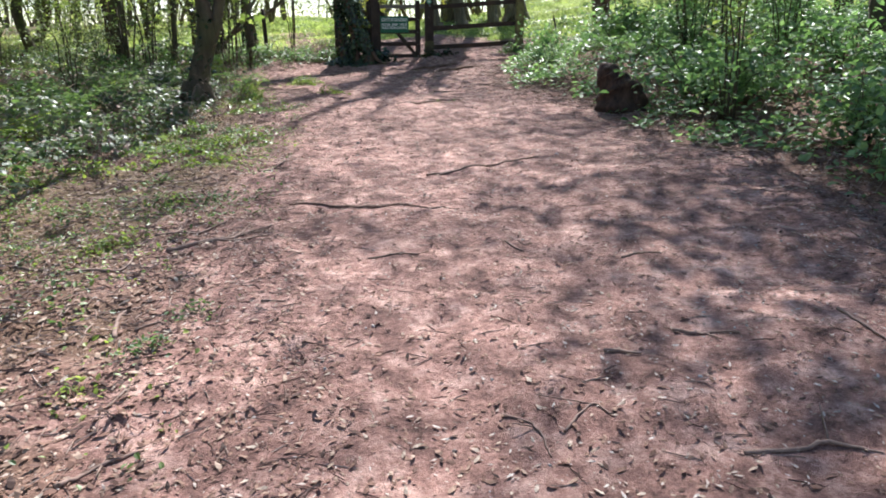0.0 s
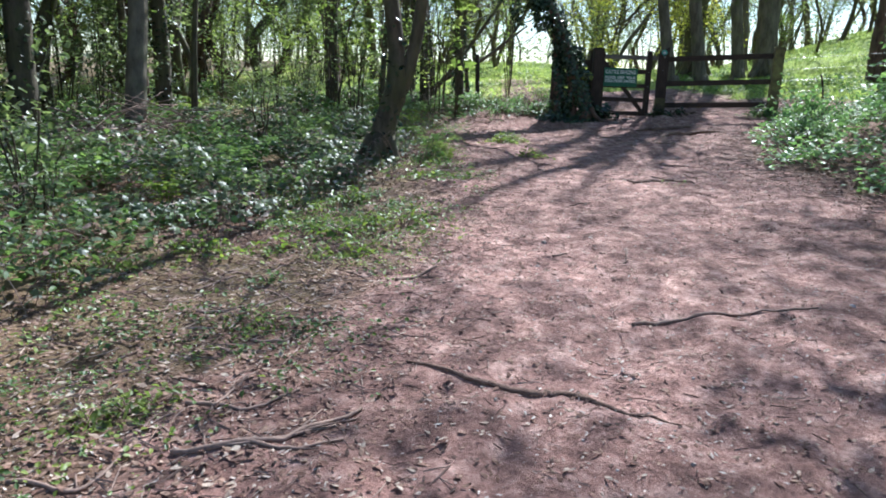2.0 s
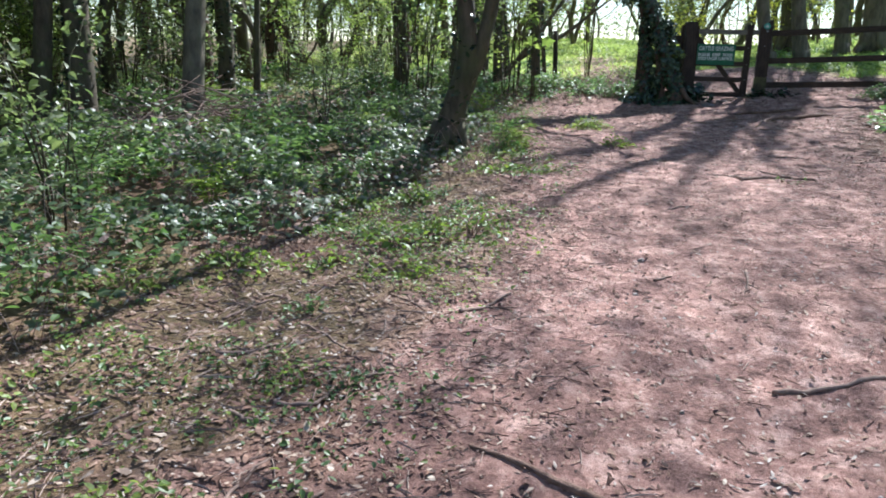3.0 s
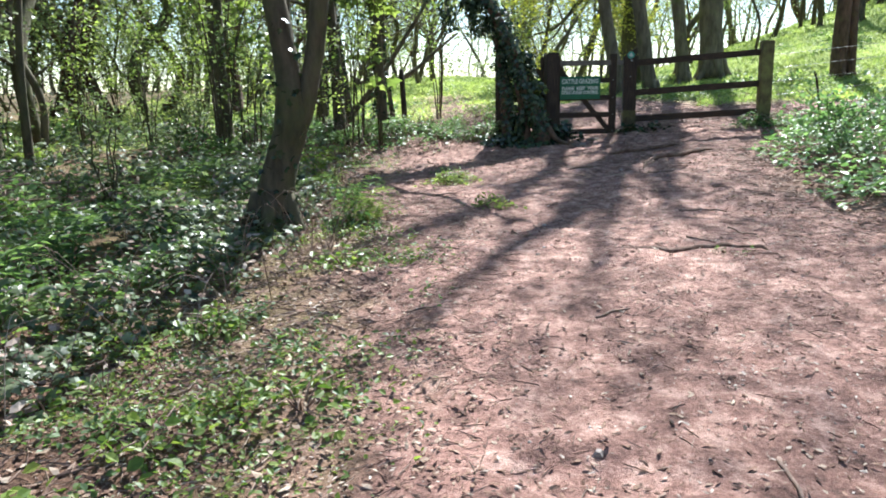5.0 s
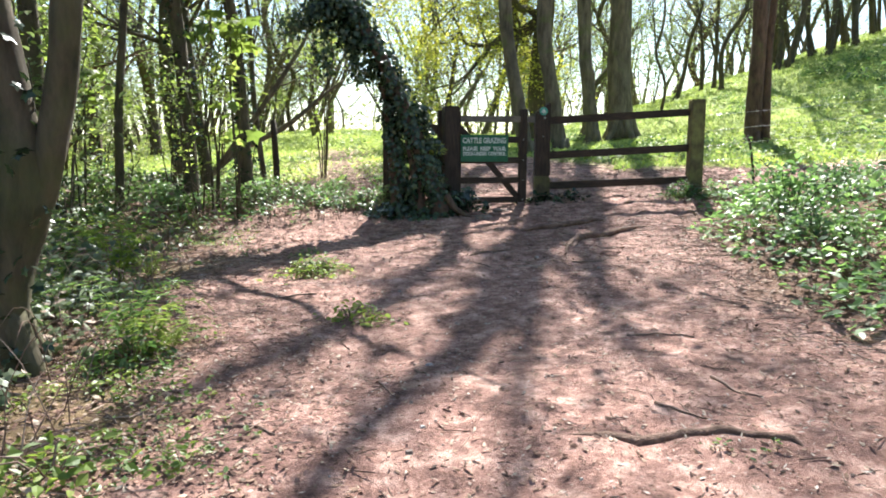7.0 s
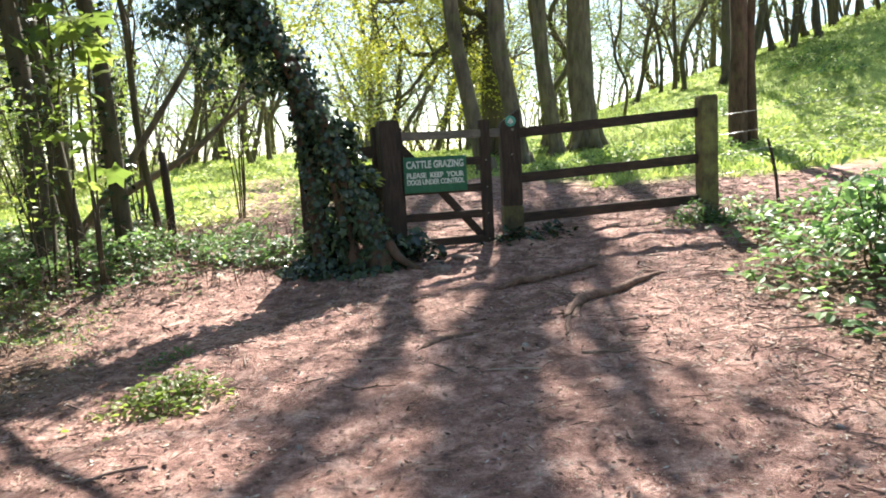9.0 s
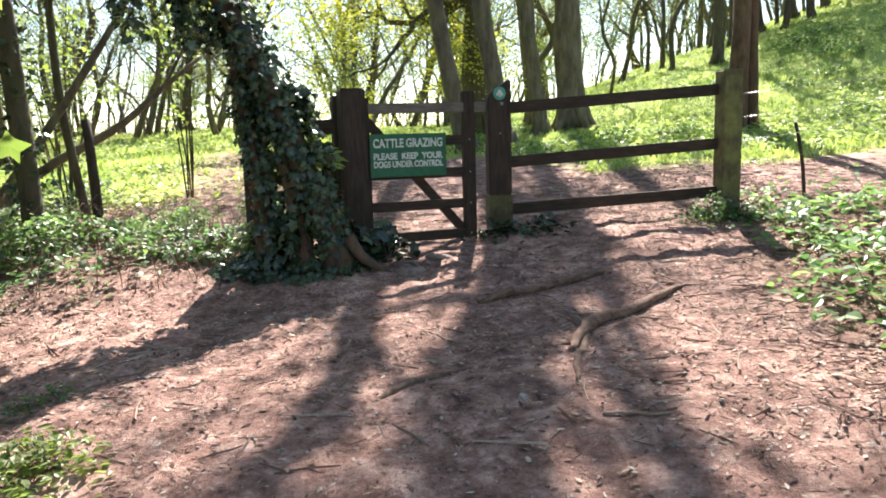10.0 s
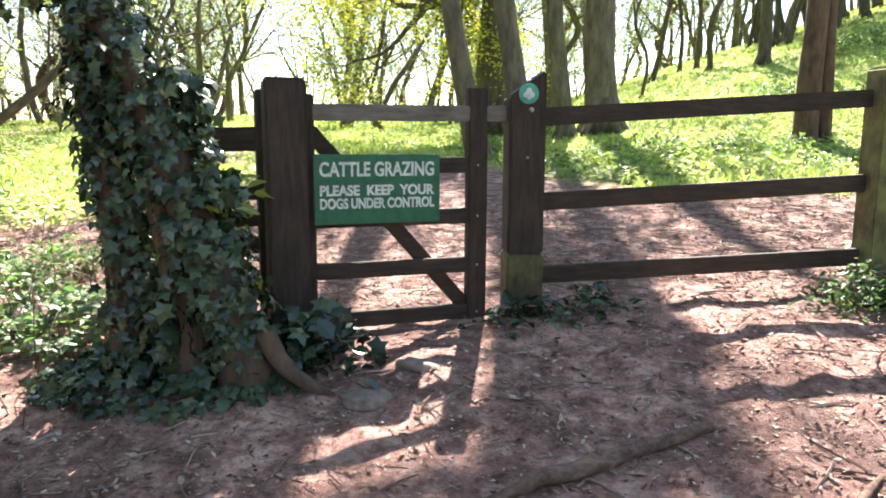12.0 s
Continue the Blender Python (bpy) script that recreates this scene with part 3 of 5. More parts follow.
def make_tree(at, stems, seed, bark, leaf, label, crown=(3.0, 9.0), limbs=7, leaves=2600, leaf_size=0.10, droop=0.0, twist=0.25, limb_len=2.6, group="", depth=2, seg=10, ivy=0, name="tree", spread=0.28, bias=None):
    """A tree at its foot; stems: lines of (x, y, z, radius) from the foot. crown: lowest and highest limb."""
    gen = np.random.default_rng(seed)
    t = empty(name, at)
    tagged(t, label, "tree", group)
    lines = []
    for s in stems:
        s = np.asarray(s, float)
        n = max(8, int(np.abs(np.diff(s[:, 2])).sum() / 0.28))
        q = spline(s, n)
        q[:, :2] += 0.05 * np.stack([vnoise(q[:, 2], 0 * q[:, 2] + seed, 0.8) - 0.5, vnoise(q[:, 2], 0 * q[:, 2] + seed + 9, 0.8) - 0.5], 1) * min(1.0, s[-1, 2] / 3)
        v, f = tube(q[:, :3], np.maximum(q[:, 3], 0.008), seg, 0.10, seed=seed)
        b = Buf()
        b.add(v, f)
        if s[0, 2] < 0.3:
            for k in range(5):
                a = k * 1.26 + gen.uniform(-0.3, 0.3)
                r = s[0, 3]
                pts = spline([(math.cos(a) * r * 0.5, math.sin(a) * r * 0.5, r * 1.8), (math.cos(a) * r * 1.1, math.sin(a) * r * 1.1, r * 0.5), (math.cos(a) * r * 1.8, math.sin(a) * r * 1.8, -0.10)], 6) + np.array([s[0, 0], s[0, 1], 0])
                b.add(*tube(pts, np.linspace(r * 0.42, r * 0.16, 6), 8, 0.1, seed=k))
        child("trunk", b.mesh("trunk", bark), t)
        lines.append(q)
    tips_all = []
    for k in range(limbs):
        q = lines[k % len(lines)]
        z = gen.uniform(*crown)
        i = int(np.argmin(np.abs(q[:, 2] - z)))
        a = gen.uniform(0, 2 * math.pi) if bias is None else gen.normal(bias, 0.7)
        tubes, tips = [], []
        up = gen.uniform(0.25, 0.9)
        grow(gen, q[i, :3], (math.cos(a), math.sin(a), up), limb_len * gen.uniform(0.65, 1.25), max(0.012, q[i, 3] * 0.42), depth, tubes, tips, droop, twist)
        b = Buf()
        for p, r, lv in tubes:
            b.add(*tube(p, r, 6 if lv == 0 else 4, 0, seed=k))
        child("limb", b.mesh("limb", bark), t)
        tips_all += tips
    if leaves and tips_all:
        tp = np.array(tips_all)
        c = tp[gen.integers(0, len(tp), leaves)] + gen.normal(size=(leaves, 3)) * spread * np.array([1, 1, 0.7])
        child("crown", cloud_mesh("crown", leaf, c, leaf_size * gen.uniform(0.6, 1.3, leaves), "oval", 0.45, gen), t)
    if ivy:
        q = lines[0]
        q = q[q[:, 2] < 4.5]
        i = gen.integers(0, len(q), ivy)
        a = gen.uniform(0, 2 * math.pi, ivy)
        out = np.stack([np.cos(a), np.sin(a), 0 * a], 1)
        c = q[i, :3] + out * (q[i, 3] * 1.05 + np.abs(gen.normal(size=ivy)) * 0.05)[:, None]
        c[:, 2] += gen.uniform(-0.15, 0.15, ivy)
        child("ivy", cloud_mesh("ivy", IVY, c, gen.uniform(0.05, 0.09, ivy), "ivy", 0.25, gen, heading=out * 0.6 + np.array([0, 0, -0.5])), t, "dark climbing ivy leaves")
    return t


def straight(h, r, lean=(0, 0), wob=0.15, seed=0, n=5):
    gen = np.random.default_rng(seed)
    z = np.linspace(0, h, n)
    rr = r * (1 - 0.8 * np.linspace(0, 1, n) ** 1.8)
    rr[0] *= 1.12
    off = gen.normal(size=(n, 2)) * wob
    off[0] = 0
    return [(lean[0] * a + o[0], lean[1] * a + o[1], a, k) for a, o, k in zip(z, off, rr)]


def place(x, y, dz=0.0):
    return (x, y, gz(x, y) - 0.03 + dz)


# the forked tree beside the path
make_tree(place(-3.76, 11.9), [
    [(0, 0, 0, 0.23), (0.04, 0, 0.35, 0.175), (0.14, 0.0, 0.8, 0.155), (0.22, 0.0, 1.1, 0.15), (0.20, 0.0, 1.6, 0.115), (0.10, 0, 2.3, 0.102), (-0.04, 0.05, 3.4, 0.095), (-0.25, 0.1, 6, 0.07), (-0.4, 0.1, 9.5, 0.02)],
    [(0.20, 0.02, 0.85, 0.09), (0.36, 0.03, 1.25, 0.09), (0.47, 0.05, 1.75, 0.085), (0.58, 0.05, 2.4, 0.08), (0.78, 0.1, 4, 0.065), (1.1, 0.3, 7, 0.04), (1.3, 0.3, 9, 0.012)]],
    11, BARK, WOOD_LEAF, "forked tree with mossy dark bark beside the path", crown=(3.6, 8.5), limbs=9, leaves=1700, seg=14, ivy=140)

# single trees of the wood and the bounds
WOODS = [
    (-7.6, 18.6, 0.15, (0.0, 0), 11, 0, BARK), (-9.9, 15.4, 0.16, (-0.03, 0), 11, 500, BARK), (-11.0, 16.2, 0.14, (-0.16, 0), 10, 0, BARK_RED),
    (-8.9, 15.0, 0.06, (0.10, 0), 6, 0, BARK), (-9.6, 11.6, 0.20, (-0.05, 0), 11, 300, BARK), (-10.1, 11.2, 0.14, (0.12, 0), 9, 0, BARK),
    (-4.55, 18.97, 0.10, (-0.05, 0), 9, 420, BARK), (-6.4, 20.9, 0.12, (0.03, 0), 9, 0, BARK), (-5.3, 18.6, 0.11, (-0.06, 0), 9, 350, BARK), (-5.35, 19.5, 0.09, (-0.10, 0), 8, 0, BARK),
    (-4.75, 20.5, 0.05, (-0.12, 0), 6, 0, BARK), (-6.9, 22.0, 0.10, (0.02, 0), 9, 0, BARK), (-6.2, 18.2, 0.06, (0.05, 0), 7, 0, BARK),
]
for k, (x, y, r, lean, h, ivy, bark) in enumerate(WOODS):
    make_tree(place(x, y), [straight(h, r, lean, 0.10, 40 + k)], 60 + k, bark, WOOD_LEAF if x < -6.5 else SPRING, "slender woodland tree with grey-brown bark" + (" and climbing ivy" if ivy else ""),
              crown=(2.4, h * 0.95), limbs=7, leaves=520, leaf_size=0.10, limb_len=1.9, group="woodland trees", ivy=ivy)

# bigger trees past the fence
BACK = [
    (3.40, 32.0, 0.38, (0.0, 0.0), 13, BARK_PALE), (5.78, 27.0, 0.18, (0.0, 0), 13, BARK_RED), (6.08, 26.95, 0.10, (0.0, 0), 10, BARK_RED),
    (2.9, 36.0, 0.22, (-0.05, 0), 12, BARK_PALE), (9.6, 37.5, 0.18, (0.03, 0), 10, BARK),
]
for k, (x, y, r, lean, h, bark) in enumerate(BACK):
    make_tree(place(x, y), [straight(h, r, lean, 0.08, 140 + k, 6)], 160 + k, bark, SPRING, "tall tree with bare trunk and light spring leaves", crown=(4.5, h * 0.95), limbs=9, leaves=1500, leaf_size=0.13, limb_len=3.6, group="tall trees", seg=14, spread=0.4)

# old oak with twisted limbs and yellow-green young leaves
make_tree(place(0.95, 34.0), [[(0, 0, 0, 0.5), (0, 0, 0.8, 0.38), (-0.05, 0, 2.2, 0.36), (0.05, 0, 4, 0.33), (0.3, 0, 7, 0.2), (0.2, 0, 11, 0.05)]], 301, BARK, OAK_LEAF,
          "old oak with twisted dark limbs and yellow-green young leaves", crown=(3.3, 7.5), limbs=16, leaves=22000, bias=math.pi, leaf_size=0.12, limb_len=6.0, twist=0.62, droop=0.03, seg=14, spread=0.35, name="oak_tree")

# two pale trunks that lean low down and rise straight above
# unseen upper stems are shaped to cast the shadow bands on the path
TALL = dict(crown=(6.5, 17), limbs=10, leaves=750, leaf_size=0.13, limb_len=3.6, group="tall trees", seg=14, spread=0.4)
make_tree(place(0.15, 27.0), [[(0, 0, 0, 0.20), (-0.3, 0, 1.6, 0.17), (-0.62, 0, 3.4, 0.16), (-0.62, 0, 6, 0.16), (-0.2, 0, 9.5, 0.15), (0.0, 0, 11.2, 0.14), (-0.2, 0, 13, 0.12), (-0.5, 0, 14.4, 0.10), (-1.0, 0, 15.6, 0.07), (-1.5, 0, 17.5, 0.03)]], 171, BARK_PALE, SPRING, "tall tree with leaning pale trunk past the gate", **TALL)
clad = make_tree(place(1.05, 27.6), [
    [(0, 0, 0, 0.21), (-0.25, 0, 1.6, 0.19), (-0.52, 0, 3.4, 0.19), (-0.35, 0, 5.2, 0.20), (0.05, 0, 7.3, 0.22), (0.15, 0, 9.2, 0.24), (-0.05, 0, 11.3, 0.20), (-0.15, 0, 14.2, 0.16), (-0.45, 0, 16.2, 0.11), (-0.7, 0, 18.5, 0.04)],
    [(0.15, 0, 9.0, 0.10), (0.45, 0, 10.6, 0.085), (0.68, 0, 13.2, 0.065), (1.0, 0, 15.2, 0.045), (1.7, 0, 16.4, 0.02)],
    [(0.0, 0, 10.8, 0.12), (0.15, 0, 12.8, 0.11), (0.22, 0, 15.0, 0.09), (0.3, 0, 17.5, 0.03)]], 172, BARK_PALE, SPRING, "tall tree with leaning pale trunk, unseen ivy added on its upper stem for shadow", **TALL)


def clad_stem(t, pts, reach, n, seed):
    """Unseen ivy added round an upper stem to widen its shadow; pts: places of the stem, reach: how far its leaves
    stand off.
    """
    gen = np.random.default_rng(seed)
    q = spline(pts, 40)
    i = gen.integers(0, 40, n)
    a = gen.uniform(0, 2 * math.pi, n)
    out = np.stack([np.cos(a), np.sin(a), 0 * a], 1)
    r = reach * np.sin(np.clip(i / 39, 0.08, 0.92) * math.pi) ** 0.5 * (0.5 + 0.6 * gen.random(n)) * (0.6 + 0.8 * vnoise(q[i, 2], a, 0.9, 5))
    c = q[i] + out * r[:, None]
    c[:, 2] += gen.uniform(-0.15, 0.15, n)
    child("ivy", cloud_mesh("ivy", IVY, c, gen.uniform(0.12, 0.2, n), "ivy", 0.25, gen, heading=out * 0.5 + np.array([0, 0, -0.6])), t, "dark climbing ivy added unseen to widen the upper stem's shadow")


clad_stem(clad, [(-0.1, 0, 6.4), (0.05, 0, 7.3), (0.2, 0, 9.2), (0.0, 0, 11.3), (-0.15, 0, 14.2)], 0.34, 2300, 881)
clad_stem(clad, [(0.2, 0, 8.0), (0.48, 0, 9.0), (0.55, 0, 10.2)], 0.34, 800, 882)
# upper stem and high crown, unseen, are placed to shade ground before the gate
make_tree(place(2.45, 31.5), [[(0, 0, 0, 0.22), (-0.2, 0, 1.7, 0.2), (-0.36, 0, 3.6, 0.19), (-0.35, 0, 7, 0.18), (-0.2, 0, 12, 0.15), (-0.1, 0, 19, 0.04)]], 176, BARK_PALE, SPRING, "tall tree with leaning pale trunk past the gate",
          crown=(9.5, 18), limbs=9, leaves=700, leaf_size=0.14, limb_len=2.6, group="tall trees", seg=14, spread=0.4)
# trees added on the bank, mostly unseen; limbs hang over the path for shade
OVER = dict(crown=(6.5, 12.5), limbs=16, leaves=5200, leaf_size=0.12, limb_len=5.0, group="trees on the bank", seg=10, spread=0.5, bias=math.pi)
make_tree(place(7.8, 14.5), [straight(13, 0.15, (-0.03, 0.03), 0.1, 150, 6)], 173, BARK, SPRING, "slender tree on the bank, added with limbs that shade the path", **OVER)
make_tree(place(6.9, 20.6), [straight(13, 0.15, (-0.06, -0.04), 0.1, 151, 6)], 174, BARK, SPRING, "slender tree on the bank, added with limbs that shade the path", **dict(OVER, limb_len=6.6, leaves=6500))
make_tree(place(6.3, 10.6), [straight(12, 0.16, (-0.05, 0.02), 0.1, 152, 6)], 175, BARK, SPRING, "slender tree on the bank, added with limbs that shade the path", **dict(OVER, crown=(5.5, 8.0), limb_len=3.4, limbs=12, leaves=6000, leaf_size=0.14, spread=0.4))

# ---- woodland fill ----
def fill_wood():
    gen = np.random.default_rng(21)
    masters = []
    kinds = [(11, 0.14, BARK, WOOD_LEAF, 0), (9, 0.09, BARK_PALE, SPRING, 0), (12, 0.15, BARK_PALE, SPRING, 0), (8, 0.07, BARK, WOOD_LEAF, 0), (10, 0.14, BARK_RED, WOOD_LEAF, 300), (7, 0.05, BARK, SPRING, 0)]
    spots = []
    tries = 0
    while len(spots) < 232 and tries < 9000:
        tries += 1
        x, y = (gen.uniform(-34, 34), gen.uniform(-14, 75)) if tries % 3 else (gen.uniform(-26, -8), gen.uniform(2, 38))
        left = x < -7.5 - 0.12 * abs(y - 12) and y < 34 and not (y > 19 and x > -11)
        back = y > 38 and (x < 22 or y > 55)
        hilltop = y > 36 and 6 < x < 34 and y > 30 + 0.35 * x
        behind = y < -3 and abs(x) > 3
        right = x > 9 and y < 14
        if y > 30 and -0.25 < x / (y - 14) < -0.18:
            continue
        if not (left or back or hilltop or behind or right):
            continue
        if any((x - a) ** 2 + (y - b) ** 2 < (1.2 if left else 3.0) for a, b in spots):
            continue
        spots.append((x, y))
    for k, (x, y) in enumerate(spots):
        kind = k % len(kinds)
        h, r, bark, leaf, ivy = kinds[kind]
        if k < len(kinds):
            main = straight(h, r, gen.uniform(-0.12, 0.12, 2), 0.34, 500 + k, 8)
            fx, fy, fz, fr = main[2]
            a = gen.uniform(0, 6.28)
            fork = [(fx + math.cos(a) * q * 0.30 * h, fy + math.sin(a) * q * 0.30 * h, fz + (q - 0.12 * q * q) * 0.6 * h, max(0.01, fr * 0.75 * (1 - 0.85 * q))) for q in (0.0, 0.12, 0.3, 0.55, 0.8, 1.0)]
            t = make_tree(place(x, y), [main, fork], 520 + k, bark, leaf, "slender woodland tree with spring leaves", crown=(1.2, h * 0.95), limbs=12, leaves=1600,
                          leaf_size=0.12, limb_len=2.2, group="woodland trees", ivy=ivy, seg=8, spread=0.35)
            masters.append(t)
        else:
            s = gen.uniform(0.8, 1.25)
            copy_thing(masters[kind], Matrix.Translation(place(x, y)) @ pose(0, 0, 0, gen.uniform(-5, 5), gen.uniform(-5, 5), gen.uniform(0, 360)) @ Matrix.Diagonal((s, s, s * gen.uniform(0.9, 1.15), 1)))


fill_wood()


def far_woods():
    """Distant wood all round: crooked branching stems ahead, plain stems elsewhere, and leaves."""
    gen = np.random.default_rng(77)
    b = Buf()
    centres, sizes = [], []
    for k in range(300):
        a = gen.uniform(0.75, 2 * math.pi - 0.75)
        d = gen.uniform(52, 105)
        x, y = d * math.sin(a), 12 + d * math.cos(a)
        z = gz(x, y)
        h = gen.uniform(8, 15)
        lean = gen.normal(size=2) * 0.06
        p = np.array([(x + lean[0] * t * h, y + lean[1] * t * h, z - 0.3 + t * h) for t in np.linspace(0, 1, 5)])
        b.add(*tube(p, np.linspace(gen.uniform(0.1, 0.28), 0.03, 5), 6, 0.1, seed=k))
        c = np.array([x, y, z]) + gen.normal(size=(150, 3)) * np.array([2.2, 2.2, 0]) + np.array([0, 0, 1]) * gen.uniform(0.2, h, (150, 1))
        centres.append(c)
        sizes.append(gen.uniform(0.18, 0.36, 150))
    for k in range(230):
        a = gen.uniform(-0.75, 0.75)
        d = gen.uniform(29, 75)
        x, y = d * math.sin(a), 12 + d * math.cos(a)
        if (x > 3 and y < 46 + 0.25 * x) or -0.25 < x / (y - 14) < -0.18:
            continue
        tubes, tips = [], []
        h = gen.uniform(5, 12)
        grow(gen, (x, y, gz(x, y) - 0.2), (gen.normal() * 0.16, gen.normal() * 0.16, 1), h, gen.uniform(0.05, 0.15), 2 if d < 52 else 1, tubes, tips, 0.0, 0.22, (5, 8))
        for p, r, lv in tubes:
            b.add(*tube(p[:: 1 if lv else 2], np.maximum(r[:: 1 if lv else 2], 0.008), 5 if lv == 0 else 4))
        tp = np.array(tips)
        n = 260
        c = tp[gen.integers(0, len(tp), n)] + gen.normal(size=(n, 3)) * 0.5
        centres.append(c)
        sizes.append(gen.uniform(0.09, 0.20, n))
    n = 17000
    a = gen.uniform(-0.75, 0.35, n)
    d = gen.uniform(32, 66, n)
    x, y = d * np.sin(a), 12 + d * np.cos(a)
    clump = vnoise(x, y, 0.35, 61) + 0.4 * (vnoise(x, y, 1.1, 62) - 0.5)
    tall = 4.8 * step(0.35, 0.85, clump)
    keep = (tall > 0.4) & ~((x > 1) & (y < 52))
    c = np.stack([x, y, ground_z(x, y, False) + tall * gen.random(n) ** 0.8], 1)[keep]
    centres.append(c)
    sizes.append(gen.uniform(0.12, 0.26, len(c)))
    c = np.concatenate(centres)
    # pale bark and leaves carry the haze of distance in their colour
    tagged(new("distant_stems", b.mesh("distant_stems", BARK_PALE)), "distant crooked branching tree stems of the wood", "trees", kind="stuff")
    tagged(new("distant_foliage", cloud_mesh("distant_foliage", HAZE_LEAF, c, np.concatenate(sizes), "oval", 0.4, gen)), "distant green spring foliage, haze painted as a paler colour", "foliage", kind="stuff")


far_woods()


def crest_trees():
    """A loose row of dark trunks along the top of the slope."""
    gen = np.random.default_rng(23)
    first = None
    for k in range(24):
        x = 6.0 + 17 * gen.random()
        y = 39.0 + 0.25 * x + gen.uniform(-1.5, 4)
        if k % 3 == 0 and k < 9:
            first = first or []
            # crowns on the crest use the leaf colour with painted haze
            first.append(make_tree(place(x, y), [straight(11, gen.uniform(0.09, 0.15), gen.uniform(-0.12, 0.12, 2), 0.3, 800 + k, 7)], 820 + k, BARK, HAZE_LEAF, "crooked dark-stemmed tree on the grassy slope", crown=(2.5, 10), limbs=9, leaves=1100,
                                   leaf_size=0.12, limb_len=3.2, twist=0.45, group="trees on the slope", seg=8, spread=0.45))
        else:
            s = gen.uniform(0.75, 1.2)
            copy_thing(first[k % len(first)], Matrix.Translation(place(x, y)) @ pose(0, 0, 0, gen.uniform(-8, 8), gen.uniform(-8, 8), gen.uniform(0, 360)) @ Matrix.Diagonal((s, s, s, 1)))


crest_trees()

# ---- the ivy-clad tree at the gate ----
def build_ivy_tree():
    gen = np.random.default_rng(5)
    x0, y0 = -1.50, 17.72
    z0 = gz(x0, y0)
    t = empty("ivy_tree", (x0, y0, z0))
    tagged(t, "leaning tree thickly clad in dark glossy ivy beside the gate", "tree")
    line = spline([(0, 0, -0.1), (-0.12, 0.02, 0.35), (-0.33, 0.06, 0.95), (-0.60, 0.08, 1.60), (-0.98, 0.10, 2.35), (-1.42, 0.12, 2.9), (-1.95, 0.2, 3.7), (-2.5, 0.4, 5.6), (-2.7, 0.5, 8.5), (-2.6, 0.5, 12)], 60)
    rad = np.interp(np.linspace(0, 1, 60), [0, 0.08, 0.4, 0.7, 1], [0.16, 0.11, 0.09, 0.07, 0.02])
    child("trunk", (lambda b: (b.add(*tube(line, rad, 12, 0.12, seed=4)), b.mesh("trunk", BARK_RED))[1])(Buf()), t)
    for k, pts in enumerate(([(-0.62, 0.12, -0.1), (-0.66, 0.14, 0.6), (-0.72, 0.14, 1.2), (-0.80, 0.12, 1.75)], [(-0.3, 0.05, -0.1), (-0.36, 0.05, 0.5), (-0.5, 0.07, 1.2)], [(0.05, 0, 0.25), (0.18, -0.06, 0.08), (0.42, -0.10, -0.06)])):
        q = spline(pts, 14)
        b = Buf()
        b.add(*tube(q, np.linspace(0.10 if k < 2 else 0.06, 0.05 if k < 2 else 0.02, 14), 10, 0.12, seed=k))
        child("stem", b.mesh("stem", BARK_RED), t)
    # ivy on the trunk
    cs, hs, sz, ns = [], [], [], []

    def sleeve(axis_pts, r0, r1, n, s0=0.04, s1=0.085):
        i = gen.integers(0, len(axis_pts), n)
        a = gen.uniform(0, 2 * math.pi, n)
        out = np.stack([np.cos(a), np.sin(a), 0.2 * gen.normal(size=n)], 1)
        r = np.interp(i, [0, len(axis_pts) - 1], [r0, r1]) * (0.35 + 0.85 * gen.random(n) ** 0.7) * (0.45 + 1.15 * vnoise(axis_pts[i, 2] * 1.6 + 0.7 * np.cos(a), axis_pts[i, 0] * 1.5 + np.sin(a), 1.7, 2))
        c = axis_pts[i] + out * r[:, None]
        c[:, 2] += gen.uniform(-0.08, 0.08, n)
        cs.append(c)
        hs.append(out * 0.3 + np.array([0, 0, -0.8]))
        ns.append(out * 0.8 + np.array([0, 0, 0.45]))
        sz.append(gen.uniform(s0, s1, n))

    sleeve(line[5:34], 0.15, 0.19, 2900)
    sleeve(line[30:44], 0.26, 0.16, 1000)
    sleeve(spline([(-0.56, 0.1, 0.1), (-0.62, 0.12, 0.8), (-0.72, 0.12, 1.5)], 20), 0.11, 0.12, 900)
    sleeve(spline([(-1.35, 0.1, 2.75), (-1.75, 0.05, 2.62), (-2.0, 0.1, 2.45)], 16), 0.30, 0.24, 520)
    sleeve(spline([(-1.2, 0.15, 2.9), (-1.6, 0.2, 3.3), (-2.0, 0.2, 3.9)], 16), 0.40, 0.34, 560)
    sleeve(spline([(-1.15, 0.1, 2.5), (-1.14, 0.08, 2.1), (-1.08, 0.1, 1.8)], 10), 0.22, 0.12, 260)
    sleeve(spline([(-1.55, 0.1, 2.6), (-1.6, 0.1, 2.2), (-1.55, 0.1, 1.95)], 10), 0.20, 0.10, 200)
    # upper ivy, out of sight, added to broaden the tree's shadow
    sleeve(line[40:56], 0.34, 0.24, 1100, 0.08, 0.15)
    for at in (8, 11, 14, 16, 18, 20, 22, 24, 26, 28, 30, 33):
        a = gen.uniform(0, 6.28)
        o = np.array([math.cos(a) * 0.17, math.sin(a) * 0.15, 0])
        hang = gen.uniform(0.12, 0.34)
        sleeve(spline([line[at] + o * 0.8, line[at] + o * 1.5 + np.array([0, 0, -hang * 0.3]), line[at] + o * 1.7 + np.array([0, 0, -hang])], 8), 0.11, 0.05, 85, 0.055, 0.11)
    n = 480
    a = gen.uniform(0, 2 * math.pi, n)
    r = gen.random(n) ** 0.5
